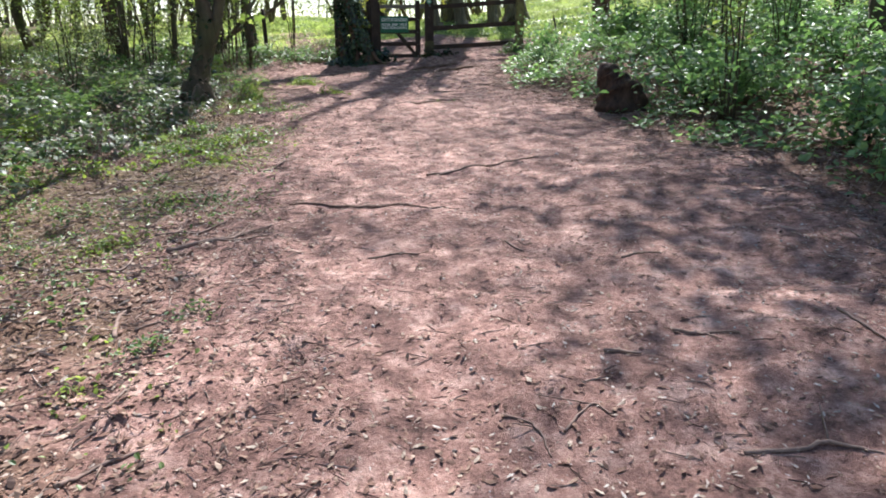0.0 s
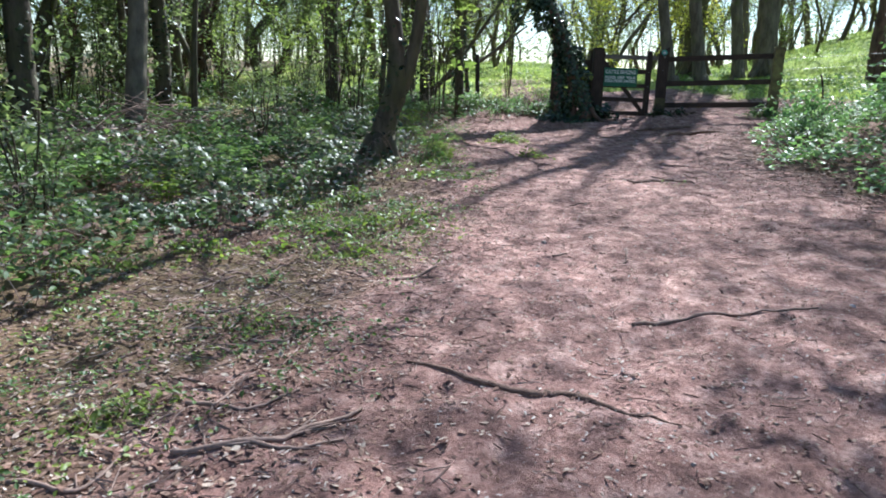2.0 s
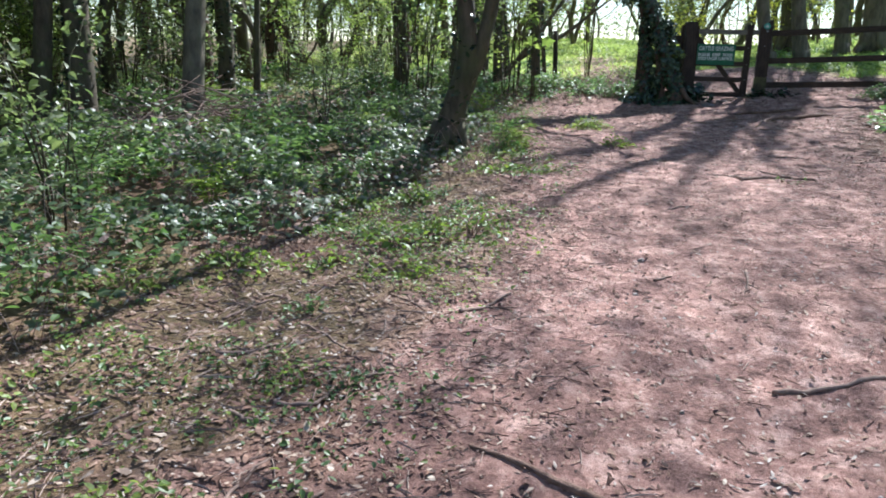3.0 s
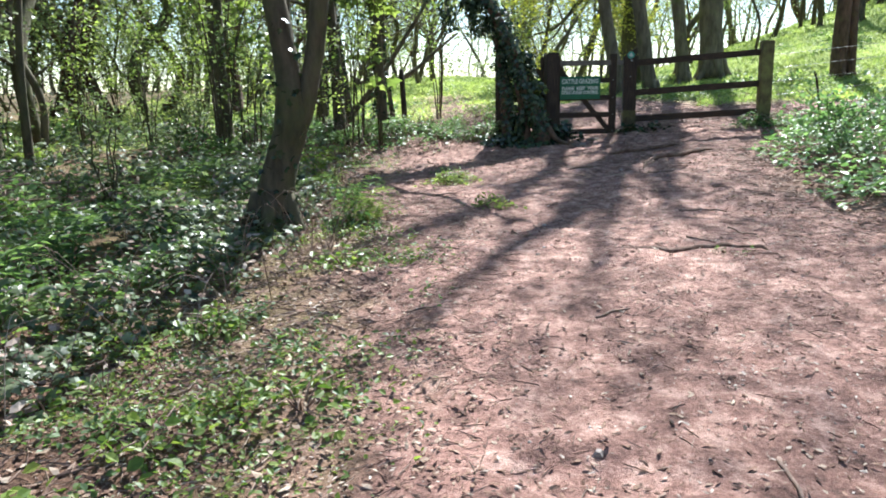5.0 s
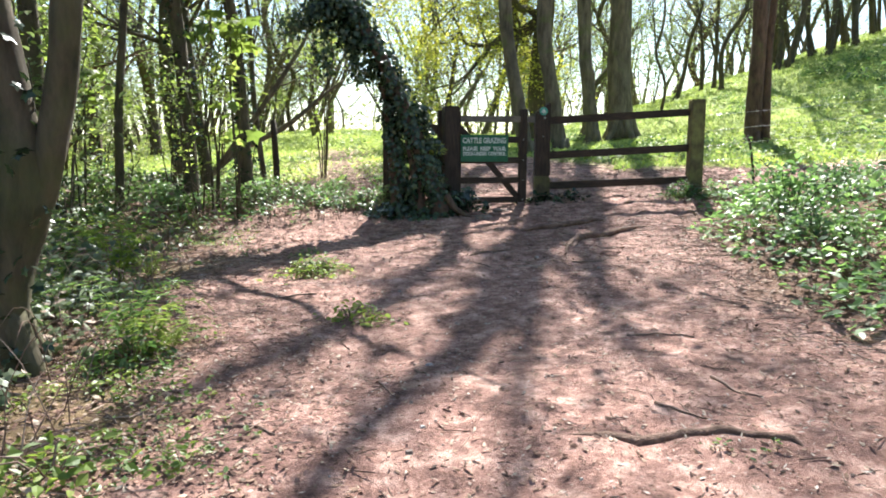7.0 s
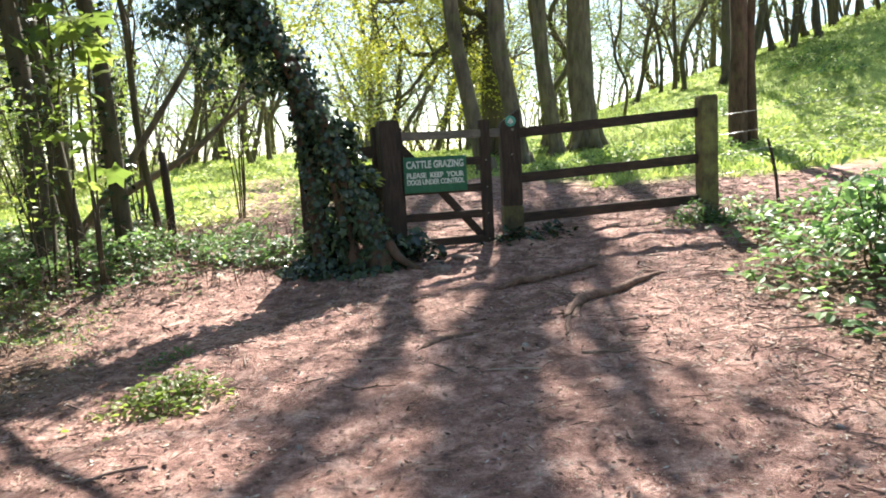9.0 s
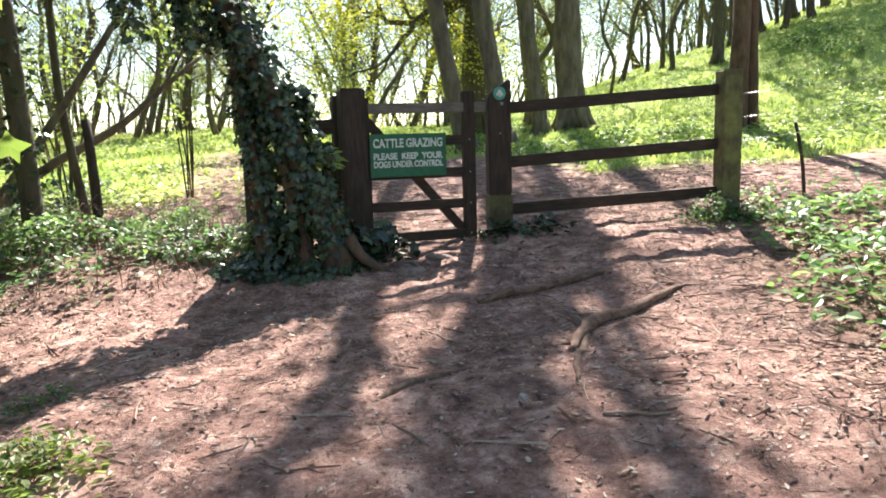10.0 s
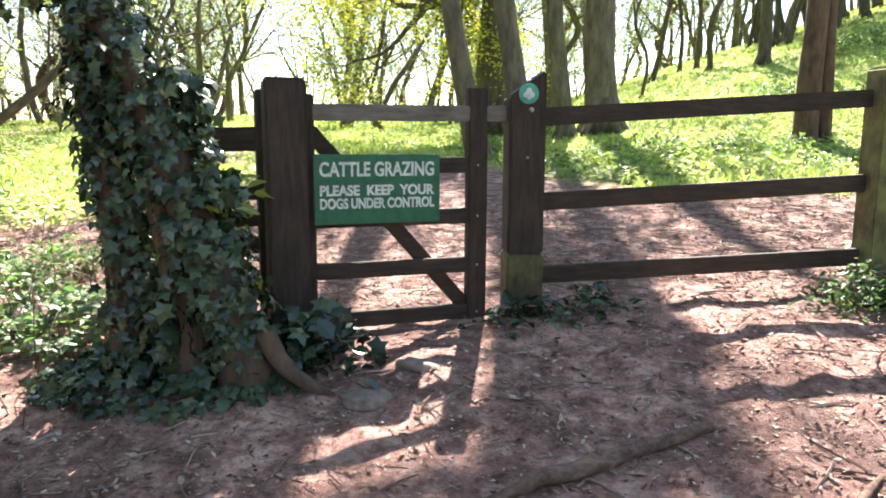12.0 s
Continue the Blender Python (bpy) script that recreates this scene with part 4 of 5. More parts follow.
    sk = np.stack([-0.42 + np.cos(a) * r * 0.62, 0.02 + np.sin(a) * r * 0.34, 0 * a], 1)
    sk[:, 2] = ground_z(sk[:, 0] + x0, sk[:, 1] + y0) - z0 + (1 - r) * 0.32 * gen.random(n) + 0.03
    cs.append(sk)
    hs.append(np.stack([np.cos(a), np.sin(a) - 0.6, 0 * a - 0.5], 1))
    ns.append(np.stack([0.4 * np.cos(a), 0.4 * np.sin(a) - 0.3, 0 * a + 0.7], 1))
    sz.append(gen.uniform(0.05, 0.095, n))
    foot = np.array([0.17, 0.25, 0.12]) + gen.normal(size=(170, 3)) * np.array([0.14, 0.08, 0.10])
    foot[:, 2] = np.abs(foot[:, 2])
    cs.append(foot)
    hs.append(np.tile([0.2, -0.5, -0.4], (170, 1)))
    ns.append(np.tile([0.1, -0.5, 0.6], (170, 1)))
    sz.append(gen.uniform(0.06, 0.12, 170))
    child("ivy", cloud_mesh("ivy", IVY, np.concatenate(cs), np.concatenate(sz), "ivy", 0.22, gen, 1.0, np.concatenate(hs), np.concatenate(ns)), t, "dense dark green ivy leaves")
    # unseen limbs, most of them turned over the path, added for dappled shade
    tips_all = []
    for k in range(10):
        i = int(gen.uniform(34, 58))
        tubes, tips = [], []
        a = gen.uniform(-1.2, 1.6) if k < 6 else gen.uniform(0, 6.28)
        grow(gen, line[i], (math.cos(a), math.sin(a) * 0.8, gen.uniform(0.2, 0.7)), gen.uniform(2.5, 4.6), rad[i] * 0.6, 2, tubes, tips, 0, 0.3)
        b = Buf()
        for p, rr, lv in tubes:
            b.add(*tube(p, rr, 6 if lv == 0 else 4))
        child("limb", b.mesh("limb", BARK), t)
        tips_all += tips
    tp = np.array(tips_all)
    c = tp[gen.integers(0, len(tp), 1700)] + gen.normal(size=(1700, 3)) * 0.3
    child("crown", cloud_mesh("crown", SPRING, c, gen.uniform(0.06, 0.13, 1700), "oval", 0.45, gen), t)


build_ivy_tree()


# ---- stump, brush pile, leaning limbs, stakes and wire ----
def build_stump():
    x, y = 2.42, 9.75
    z = gz(x, y)
    t = empty("tree_stump", (x, y, z))
    tagged(t, "dark rotten reddish-brown tree stump among brambles", "stump")
    b = Buf()
    for pts, rad in (([(0.04, 0, -0.12), (0.02, 0, 0.05), (0.0, 0, 0.2), (-0.03, 0, 0.34), (-0.08, 0, 0.44), (-0.10, 0, 0.47)], [0.33, 0.29, 0.27, 0.25, 0.17, 0.04]),
                     ([(-0.04, 0.02, 0.2), (-0.10, 0.02, 0.36), (-0.16, 0.02, 0.50), (-0.19, 0.02, 0.60), (-0.19, 0.02, 0.64)], [0.16, 0.17, 0.165, 0.11, 0.03]),
                     ([(0.22, -0.06, -0.1), (0.21, -0.06, 0.12), (0.15, -0.04, 0.28), (0.12, -0.03, 0.33)], [0.14, 0.13, 0.10, 0.03])):
        m = 22
        t_in, t_out = np.linspace(0, 1, len(rad)), np.linspace(0, 1, m)
        b.add(*tube(spline(pts, m), np.interp(t_out, t_in, rad) * (1 + 0.10 * (vnoise(t_out * 6, t_out * 0 + rad[0] * 50, 1.0, 4) - 0.5)), 26, 0.26, seed=int(rad[0] * 100)))
    child("stump_wood", b.mesh("stump_wood", DARK_ROT), t)


def build_brush():
    gen = np.random.default_rng(9)
    x, y = -7.6, 11.6
    t = empty("brush_pile", (x, y, gz(x, y)))
    tagged(t, "grey heap of dead cut branches on the wood floor", "brush pile")
    for k in range(95):
        a = gen.uniform(0, 6.28)
        c = np.array([gen.normal() * 0.7, gen.normal() * 0.45, 0])
        c[2] = 0.25 + 0.75 * math.exp(-(c[0] ** 2 + c[1] ** 2) * 1.6) * gen.random()
        d = np.array([math.cos(a), math.sin(a), gen.uniform(-0.25, 0.45)]) * gen.uniform(0.5, 1.1)
        p = spline([c - d, c + gen.normal(size=3) * 0.06, c + d], 7)
        p[:, 2] = np.maximum(p[:, 2], -0.02)
        b = Buf()
        b.add(*tube(p, np.linspace(gen.uniform(0.006, 0.017), 0.003, 7), 6))
        child("branch", b.mesh("branch", STICK), t)


def limb_thing(name, label, category, pts, r0, r1, bark, n=18):
    pts = np.asarray(pts, float)
    t = empty(name, pts[0])
    tagged(t, label, category)
    b = Buf()
    q = spline(pts - pts[0], n)
    b.add(*tube(q, np.linspace(r0, r1, n), 10, 0.12, seed=n))
    child("limb", b.mesh("limb", bark), t)
    return t


build_stump()
build_brush()
limb_thing("fallen_limb", "leaning dead limb propped among young trees", "branch", [(-5.95, 20, gz(-5.95, 20) - 0.05), (-5.4, 20, 1.55), (-4.75, 20.0, 2.35), (-4.03, 20.1, 3.41), (-3.75, 20.2, 4.0)], 0.07, 0.022, BARK_PALE)
limb_thing("fallen_limb", "long bare limb leaning low over the grass", "branch", [(-6.3, 21, gz(-6.3, 21) - 0.05), (-5.47, 21, 1.74), (-4.5, 21.0, 2.25), (-3.9, 21, 2.72), (-3.45, 21, 3.05)], 0.075, 0.02, BARK_PALE)
limb_thing("fallen_limb", "thin bare limb leaning over the grass", "branch", [(-4.6, 21.0, 2.2), (-4.0, 20.95, 2.6), (-3.55, 20.9, 3.25), (-3.3, 20.9, 3.7)], 0.03, 0.010, BARK_PALE)


def stake(x, y, h, r, label, lean=0.0):
    z = gz(x, y)
    t = empty("fence_stake", (x, y, z))
    tagged(t, label, "fence stake", "fence stakes")
    b = Buf()
    b.add(*tube(np.array([(0, 0, -0.2), (lean * 0.3, 0, h * 0.4), (lean * 0.7, 0, h * 0.8), (lean, 0, h)]), [r, r, r * 0.95, r * 0.9], 8, 0.08, seed=int(h * 10)))
    child("stake", b.mesh("stake", POST), t)


stake(-4.40, 20.0, 1.22, 0.055, "dark round wooden stake in the undergrowth", -0.05)
stake(-6.6, 21.6, 1.2, 0.05, "dark round wooden stake in the undergrowth", 0.04)
stake(3.15, 19.3, 0.75, 0.02, "thin dark stick standing among brambles", -0.14)
stake(8.2, 20.6, 1.3, 0.05, "dark round wooden stake holding wire")


def build_wires():
    t = empty("wire_fence", (2.07, 18.8, 1.0))
    tagged(t, "thin pale wire strands running from the post", "wire fence")
    for z in (1.32, 1.10, 0.88, 0.66):
        p = spline([(0.09, 0.0, z), (2.0, 0.55, z + 0.18), (4.0, 1.15, z + 0.42), (6.13, 1.8, z + 0.72)], 12)
        b = Buf()
        b.add(*tube(p, np.full(12, 0.0025), 4))
        child("wire", b.mesh("wire", METAL), t)


build_wires()

# ---- undergrowth ----
def cover_start(y):
    return np.interp(y, [0, 4, 7, 10, 12, 16, 18], [2.6, 2.3, 1.5, 0.7, 0.5, 0.3, 0.1])


def ground_cover():
    gen = np.random.default_rng(31)
    n = 215000
    x, y = gen.uniform(-15, -1.2, n), gen.uniform(0, 22.5, n)
    near_gate = np.arange(n) > 203000
    x, y = np.where(near_gate, gen.uniform(-6.0, -2.25, n), x), np.where(near_gate, gen.uniform(16.9, 20.4, n), y)
    d = left_edge(y) - x - cover_start(y) + 0.9 * (vnoise(x, y, 1.1, 11) - 0.5)
    bare = vnoise(x, y, 0.5, 12)
    gate_side = (x > -6.2) & (x < -2.25) & (y > 16.9 + 0.6 * vnoise(x, y, 1.5, 41) + 0.5 * step(-3.4, -2.4, x)) & (y < 20.4) & (vnoise(x, y, 2.1, 47) + 0.4 * (vnoise(x, y, 6.0, 48) - 0.5) > 0.42)
    keep = ((d > 0) & (gen.random(n) < 0.15 + step(0, 0.9, d)) | gate_side) & (gen.random(n) < np.where(bare + 0.5 * (vnoise(x, y, 1.9, 44) - 0.5) < 0.36, 0.14, 1.0) * np.interp(x, [-15, -8, -5], [0.35, 0.7, 1.0])) & ~((y > 20.4) & (x > -5.0)) & (d > -9) & ~((x > -5.8) & (x < -3.9) & (y > 15.8) & (y < 17.2) & (gen.random(n) < 0.7))
    x, y, d = x[keep], y[keep], d[keep]
    tall = 0.05 + 0.72 * vnoise(x, y, 1.3, 13) ** 2.0 * np.clip(np.maximum(d, (y > 17.8) * 0.7), 0, 1) + 0.10 * vnoise(x, y, 4.0, 14)
    tall = np.where((x > -6.2) & (y > 16.9), 0.06 + 0.52 * vnoise(x, y, 1.9, 20) ** 1.7, tall)
    z = ground_z(x, y) + tall * gen.random(len(x)) ** 0.6
    c = np.stack([x, y, z], 1)
    pick = vnoise(x, y, 0.75, 15) + 0.15 * gen.normal(size=len(x)) + 0.3 * ((y > 17.3) & (x > -6.2))
    size = gen.uniform(0.045, 0.095, len(x)) * np.interp(x, [-15, -7, -4], [1.7, 1.2, 1.0])
    # some plants by the gate take the leaf copy with painted sunlight
    lit_tone = (x > -6.4) & (y > 16.8) & (gen.random(len(x)) < 0.6)
    v, f = leaf_cloud(c[lit_tone], size[lit_tone] * 0.8, "leaf", 0.6, gen)
    tagged(new("lit_tone_undergrowth", mesh_from("lit_tone_undergrowth", v, f, SUNLIT_LEAF)), "brambles and herbs beside the gate, sunlight painted as paler leaves", "undergrowth", kind="stuff")
    dry = ~lit_tone & (gen.random(len(x)) < 0.10 + 0.25 * step(0.45, 0.7, vnoise(x, y, 1.4, 52)))
    tagged(new("withered_leaves", cloud_mesh("withered_leaves", DRY_LEAF, c[dry], size[dry], "dead", 0.6, gen)), "withered brown and grey leaves among the ground ivy", "leaf litter", kind="stuff")
    pick = np.where(lit_tone | dry, np.nan, pick)
    for name, mat, sel, shape, label in (("ground_ivy", IVY_GROUND, pick < 0.52, "ivy", "dark glossy ground ivy covering the wood floor"), ("undergrowth", BRAMBLE, pick >= 0.52, "leaf", "leafy green undergrowth of brambles and herbs")):
        tagged(new(name, cloud_mesh(name, mat, c[sel], size[sel], shape, 0.6, gen)), label, "undergrowth", kind="stuff")


def bank_cover():
    gen = np.random.default_rng(32)
    n = 60000
    x, y = gen.uniform(0.9, 11, n), gen.uniform(1.5, 20, n)
    d = x - right_edge(y) + 0.7 * (vnoise(x, y, 1.3, 16) - 0.5) - 0.15
    keep = (d > 0) & ~((y > 18.4) & (x < 2.3)) & (gen.random(n) < np.interp(d, [0, 0.6, 9], [0.5, 1, 0.5]) * (0.25 + 0.75 * step(0.3, 0.5, vnoise(x, y, 1.9, 49))))
    keep &= ~((y > 18.6) & (gen.random(n) < 0.8))
    x, y, d = x[keep], y[keep], d[keep]
    tall = 0.05 + np.clip(d, 0, 1.5) * 0.46 * (0.12 + 1.5 * vnoise(x, y, 1.5, 17) ** 1.6) * (1 - 0.7 * step(17.0, 18.6, y))
    z = ground_z(x, y) + tall * gen.random(len(x)) ** 0.5
    size = gen.uniform(0.05, 0.12, len(x))
    tagged(new("bank_undergrowth", cloud_mesh("bank_undergrowth", SUNLIT_LEAF, np.stack([x, y, z], 1), size, "leaf", 0.68, gen)), "bramble and ivy leaves on the bank, sunlight put into their colour", "undergrowth", kind="stuff")


def meadow_grass():
    gen = np.random.default_rng(33)
    n = 170000
    y = 20.5 + 34 * gen.random(n) ** 1.7
    x = gen.uniform(-20, 26, n)
    keep = (y + 2.0 * (vnoise(x, y, 1.3, 6) - 0.5) - 0.25 * np.maximum(x - 2, 0) + 0.9 * np.maximum(-4.6 - x, 0) - 3.6 * np.exp(-((x + 0.5) / 2.0) ** 2) > 22.2)
    trail = np.exp(-((x + 3.2 + 0.22 * (y - 20)) / 1.1) ** 2) * (y < 32)
    keep &= gen.random(n) > trail * 0.9
    x, y = x[keep], y[keep]
    patch = vnoise(x, y, 0.45, 18)
    h = 0.06 + 0.16 * vnoise(x, y, 0.8, 19) * patch
    broad = patch > 0.55
    z = ground_z(x, y)
    up = np.stack([0.5 * gen.normal(size=len(x)), 0.5 * gen.normal(size=len(x)), np.ones(len(x))], 1)
    v, f = leaf_cloud(np.stack([x, y, z], 1)[~broad], (h * 1.5)[~broad], "blade", 0.05, gen, 2.4, up[~broad])
    tagged(new("meadow_grass", mesh_from("meadow_grass", v, f, GRASS)), "bright sunlit spring grass on the slope", "grass", kind="stuff")
    zb = z + gen.random(len(x)) * h
    tagged(new("meadow_herbs", cloud_mesh("meadow_herbs", GRASS, np.stack([x, y, zb], 1)[broad], gen.uniform(0.07, 0.15, broad.sum()), "oval", 0.6, gen)), "low bright green herbs among the grass", "plants", kind="stuff")


def make_shrub(name, label, category, group, seed, stems, height, width, leaves, mat, size, shape="leaf", arch=0.0, bark=None):
    """A low bush: thin stems that arch outwards, and leaves along them."""
    gen = np.random.default_rng(seed)
    t = empty(name, (0, 0, 0))
    tagged(t, label, category, group)
    where = []
    for k in range(stems):
        a = gen.uniform(0, 6.28)
        reach = width * gen.uniform(0.4, 1.0)
        h = height * gen.uniform(0.6, 1.1)
        e = np.array([math.cos(a), math.sin(a), 0])
        q = spline([e * 0.05, e * reach * 0.35 + np.array([0, 0, h * 0.65]), e * reach * 0.75 + np.array([0, 0, h]), e * reach + np.array([0, 0, h * (1 - arch)])], 10)
        q[1:] += gen.normal(size=(9, 3)) * 0.02
        b = Buf()
        b.add(*tube(q, np.linspace(0.007, 0.002, 10) * (1 + height * 0.4), 4))
        child("stem", b.mesh("stem", bark or BARK), t)
        where.append(q[2:])
    w = np.concatenate(where)
    c = w[gen.integers(0, len(w), leaves)] + gen.normal(size=(leaves, 3)) * np.array([0.10, 0.10, 0.07]) * (0.5 + width)
    c[:, 2] = np.maximum(c[:, 2], 0.02)
    child("leaves", cloud_mesh("leaves", mat, c, gen.uniform(0.6, 1.2, leaves) * size, shape, 0.5, gen), t)
    return t


def scatter(master, spots, gen, low=0.75, high=1.25):
    for k, (x, y) in enumerate(spots):
        s = gen.uniform(low, high)
        m = Matrix.Translation((x, y, gz(x, y) - 0.02)) @ pose(0, 0, 0, 0, 0, gen.uniform(0, 360)) @ Matrix.Diagonal((s, s, s * gen.uniform(0.85, 1.15), 1))
        if k == 0:
            master.matrix_basis = m
        else:
            copy_thing(master, m)


def spread(gen, n, x0, x1, y0, y1, ok, gap):
    out = []
    for _ in range(n * 60):
        x, y = gen.uniform(x0, x1), gen.uniform(y0, y1)
        if ok(x, y) and all((x - a) ** 2 + (y - b) ** 2 > gap ** 2 for a, b in out):
            out.append((x, y))
            if len(out) == n:
                break
    return out


def dead_stems():
    """Thin arching dead stems that stand out of the undergrowth."""
    gen = np.random.default_rng(35)
    b = Buf()
    for k in range(1900):
        if 1000 <= k < 1300:
            x, y = gen.uniform(-6.3, -2.4), gen.uniform(17.3, 20.3)
        elif k % 4:
            y = gen.uniform(3, 19)
            x = float(left_edge(y)) - float(cover_start(y)) - 8 * gen.random() ** 1.3
        else:
            y = gen.uniform(4, 18)
            x = float(right_edge(y)) + 0.3 + 5 * gen.random()
        a, L = gen.uniform(0, 6.28), gen.uniform(0.2, 0.75)
        e = np.array([math.cos(a), math.sin(a), 0]) * L * gen.uniform(0.3, 1.0)
        o = np.array([x, y, gz(x, y) - 0.02])
        q = np.array([o, o + e * 0.35 + np.array([0, 0, L * 0.55]), o + e * 0.75 + np.array([0, 0, L * 0.75]), o + e * 1.1 + np.array([0, 0, L * 0.6])])
        b.add(*tube(spline(q, 8), np.linspace(0.0035, 0.001, 8), 4))
    tagged(new("dead_stems", b.mesh("dead_stems", STICK)), "thin pale dead stems standing in the undergrowth", "stems", kind="stuff")


def verge_herbs():
    """Small herbs, moss tufts and seedlings between path and wood, in patches."""
    gen = np.random.default_rng(34)
    n = 110000
    y = gen.uniform(0.5, 18, n)
    d = gen.uniform(-0.7, 3.4, n)
    x = left_edge(y) - d
    p = step(0.50, 0.66, vnoise(x, y, 1.1, 8) + 0.5 * (vnoise(x, y, 3.6, 9) - 0.5)) * step(-0.5, 0.4, d) * np.interp(y, [0, 3.0, 5, 8], [0.03, 0.08, 0.38, 0.8])
    keep = gen.random(n) < p
    x, y = x[keep], y[keep]
    high = 0.03 + 0.08 * step(0.5, 0.75, vnoise(x, y, 2.3, 45))
    c = np.stack([x, y, ground_z(x, y) + high * gen.random(len(x))], 1)
    size = gen.uniform(0.018, 0.045, len(x)) * (0.8 + 2.2 * high)
    pick = vnoise(x, y, 1.7, 46) + 0.2 * gen.normal(size=len(x)) < 0.48
    for name, mat, sel, label in (("verge_herbs", HERB, pick, "small yellow-green herbs and seedlings on the verge"), ("verge_ivy", BRAMBLE, ~pick, "small dark green herbs and ivy on the verge")):
        tagged(new(name, cloud_mesh(name, mat, c[sel], size[sel], "leaf", 0.62, gen)), label, "plants", kind="stuff")


ground_cover()
dead_stems()
verge_herbs()
bank_cover()
meadow_grass()
gen = np.random.default_rng(51)
bank = lambda x, y: x > float(right_edge(y)) + 0.55 and not (y > 17.2 and x < 3.2)
for k in range(3):
    bush = make_shrub("bramble_bush", "leafy green bramble bush with arching stems on the bank", "bush", "brambles on the bank", 600 + k, 12, 0.70, 0.75, 600, SUNLIT_LEAF, 0.09, "leaf", 0.45)
    scatter(bush, spread(gen, 16, 1.2, 7.5, 4.5, 18, bank, 0.75), gen, 0.7, 1.25)
for k in range(2):
    sap = make_shrub("sapling", "thin leafy sapling with pale green spring leaves", "sapling", "saplings", 620 + k, 4, 2.0, 0.7, 380, SPRING, 0.085, "leaf", 0.0)
    scatter(sap, spread(gen, 7, 3.0, 9, 7, 17.5, bank, 1.1), gen, 0.7, 1.2)
shrub = make_shrub("bank_shrub", "tall leafy shrub with arching stems on the bank", "shrub", "shrubs on the bank", 630, 9, 2.1, 1.0, 900, SUNLIT_LEAF, 0.10, "leaf", 0.2)
scatter(shrub, [(4.7, 14.3), (5.8, 15.6), (4.2, 12.4), (5.2, 11.2), (6.4, 13.2), (3.9, 15.8)], gen, 0.7, 1.1)
inwood = lambda x, y: x < float(left_edge(y)) - 1.6 - float(cover_start(y))
for k in range(3):
    sh = make_shrub("woodland_shrub", "thin-stemmed woodland shrub with sparse leaves", "shrub", "woodland shrubs", 640 + k, 5, 1.25, 0.6, 300, WOOD_LEAF, 0.075, "leaf", 0.1)
    scatter(sh, spread(gen, 11, -15, -4, 3, 20, lambda x, y: inwood(x, y) and ((x + 7.6) ** 2 + (y - 10.6) ** 2 > 5), 0.9), gen, 0.6, 1.5)
for k in range(2):
    sh = make_shrub("sapling", "tall thin sapling with bright backlit leaves", "sapling", "saplings", 660 + k, 6, 3.2, 0.9, 420, SPRING, 0.10, "leaf", 0.0)
    scatter(sh, [(-4.9, 17.9), (-6.0, 19.6), (-7.6, 20.4), (-5.4, 21.5), (-8.4, 17.4)] if k == 0 else [(-6.9, 17.2), (-10.6, 18.5), (-9.0, 21.5), (-4.2, 22.6), (-12.0, 15.0), (-12.5, 11.0), (-7.0, 24.5)], gen, 0.75, 1.25)

# hazel-like understorey that closes the wood
deep = lambda x, y: (x < -10.5 and y < 36) or (x < -8 and y < 3) or (y > 40 and x < 8) or (x > 10 and y < 16)
for k in range(3):
    hz = make_shrub("understorey_bush", "tall many-stemmed bush with light spring foliage", "bush", "understorey", 700 + k, 6, 3.8, 1.9, 1500, WOOD_LEAF if k < 2 else SPRING, 0.12, "oval", 0.1)
    scatter(hz, spread(gen, 16, -30, 22, -6, 52, deep, 2.4) + spread(gen, 9, -22, -10.5, 3, 34, deep, 1.9), gen, 0.7, 1.3)


def make_fern(seed, leaf=None, label="green fern with arching fronds on the wood floor"):
    gen = np.random.default_rng(seed)
    t = empty("fern", (0, 0, 0))
    tagged(t, label, "fern", "ferns")
    for k in range(9):
        a = k * 0.7 + gen.uniform(-0.2, 0.2)
        e = np.array([math.cos(a), math.sin(a), 0])
        L = gen.uniform(0.35, 0.6)
        q = spline([e * 0.02, e * L * 0.3 + np.array([0, 0, L * 0.7]), e * L * 0.75 + np.array([0, 0, L * 0.8]), e * L + np.array([0, 0, L * 0.55])], 17)
        side = np.array([-e[1], e[0], 0])
        c = np.concatenate([q[2:], q[2:]])
        head = np.concatenate([np.tile(side + 0.3 * e, (15, 1)), np.tile(-side + 0.3 * e, (15, 1))])
        s = np.tile(np.linspace(0.12, 0.025, 15), 2)
        v, f = leaf_cloud(c, s, "oval", 0.8, gen, 0.32, head)
        rv, rf = tube(q, np.linspace(0.005, 0.0015, 17), 4)
        rt = np.concatenate([rf[:, [0, 1, 2]], rf[:, [0, 2, 3]]])
        child("frond", mesh_from("frond", np.vstack([v, rv]), np.vstack([f, rt + len(v)]), leaf or BRAMBLE), t)
    return t


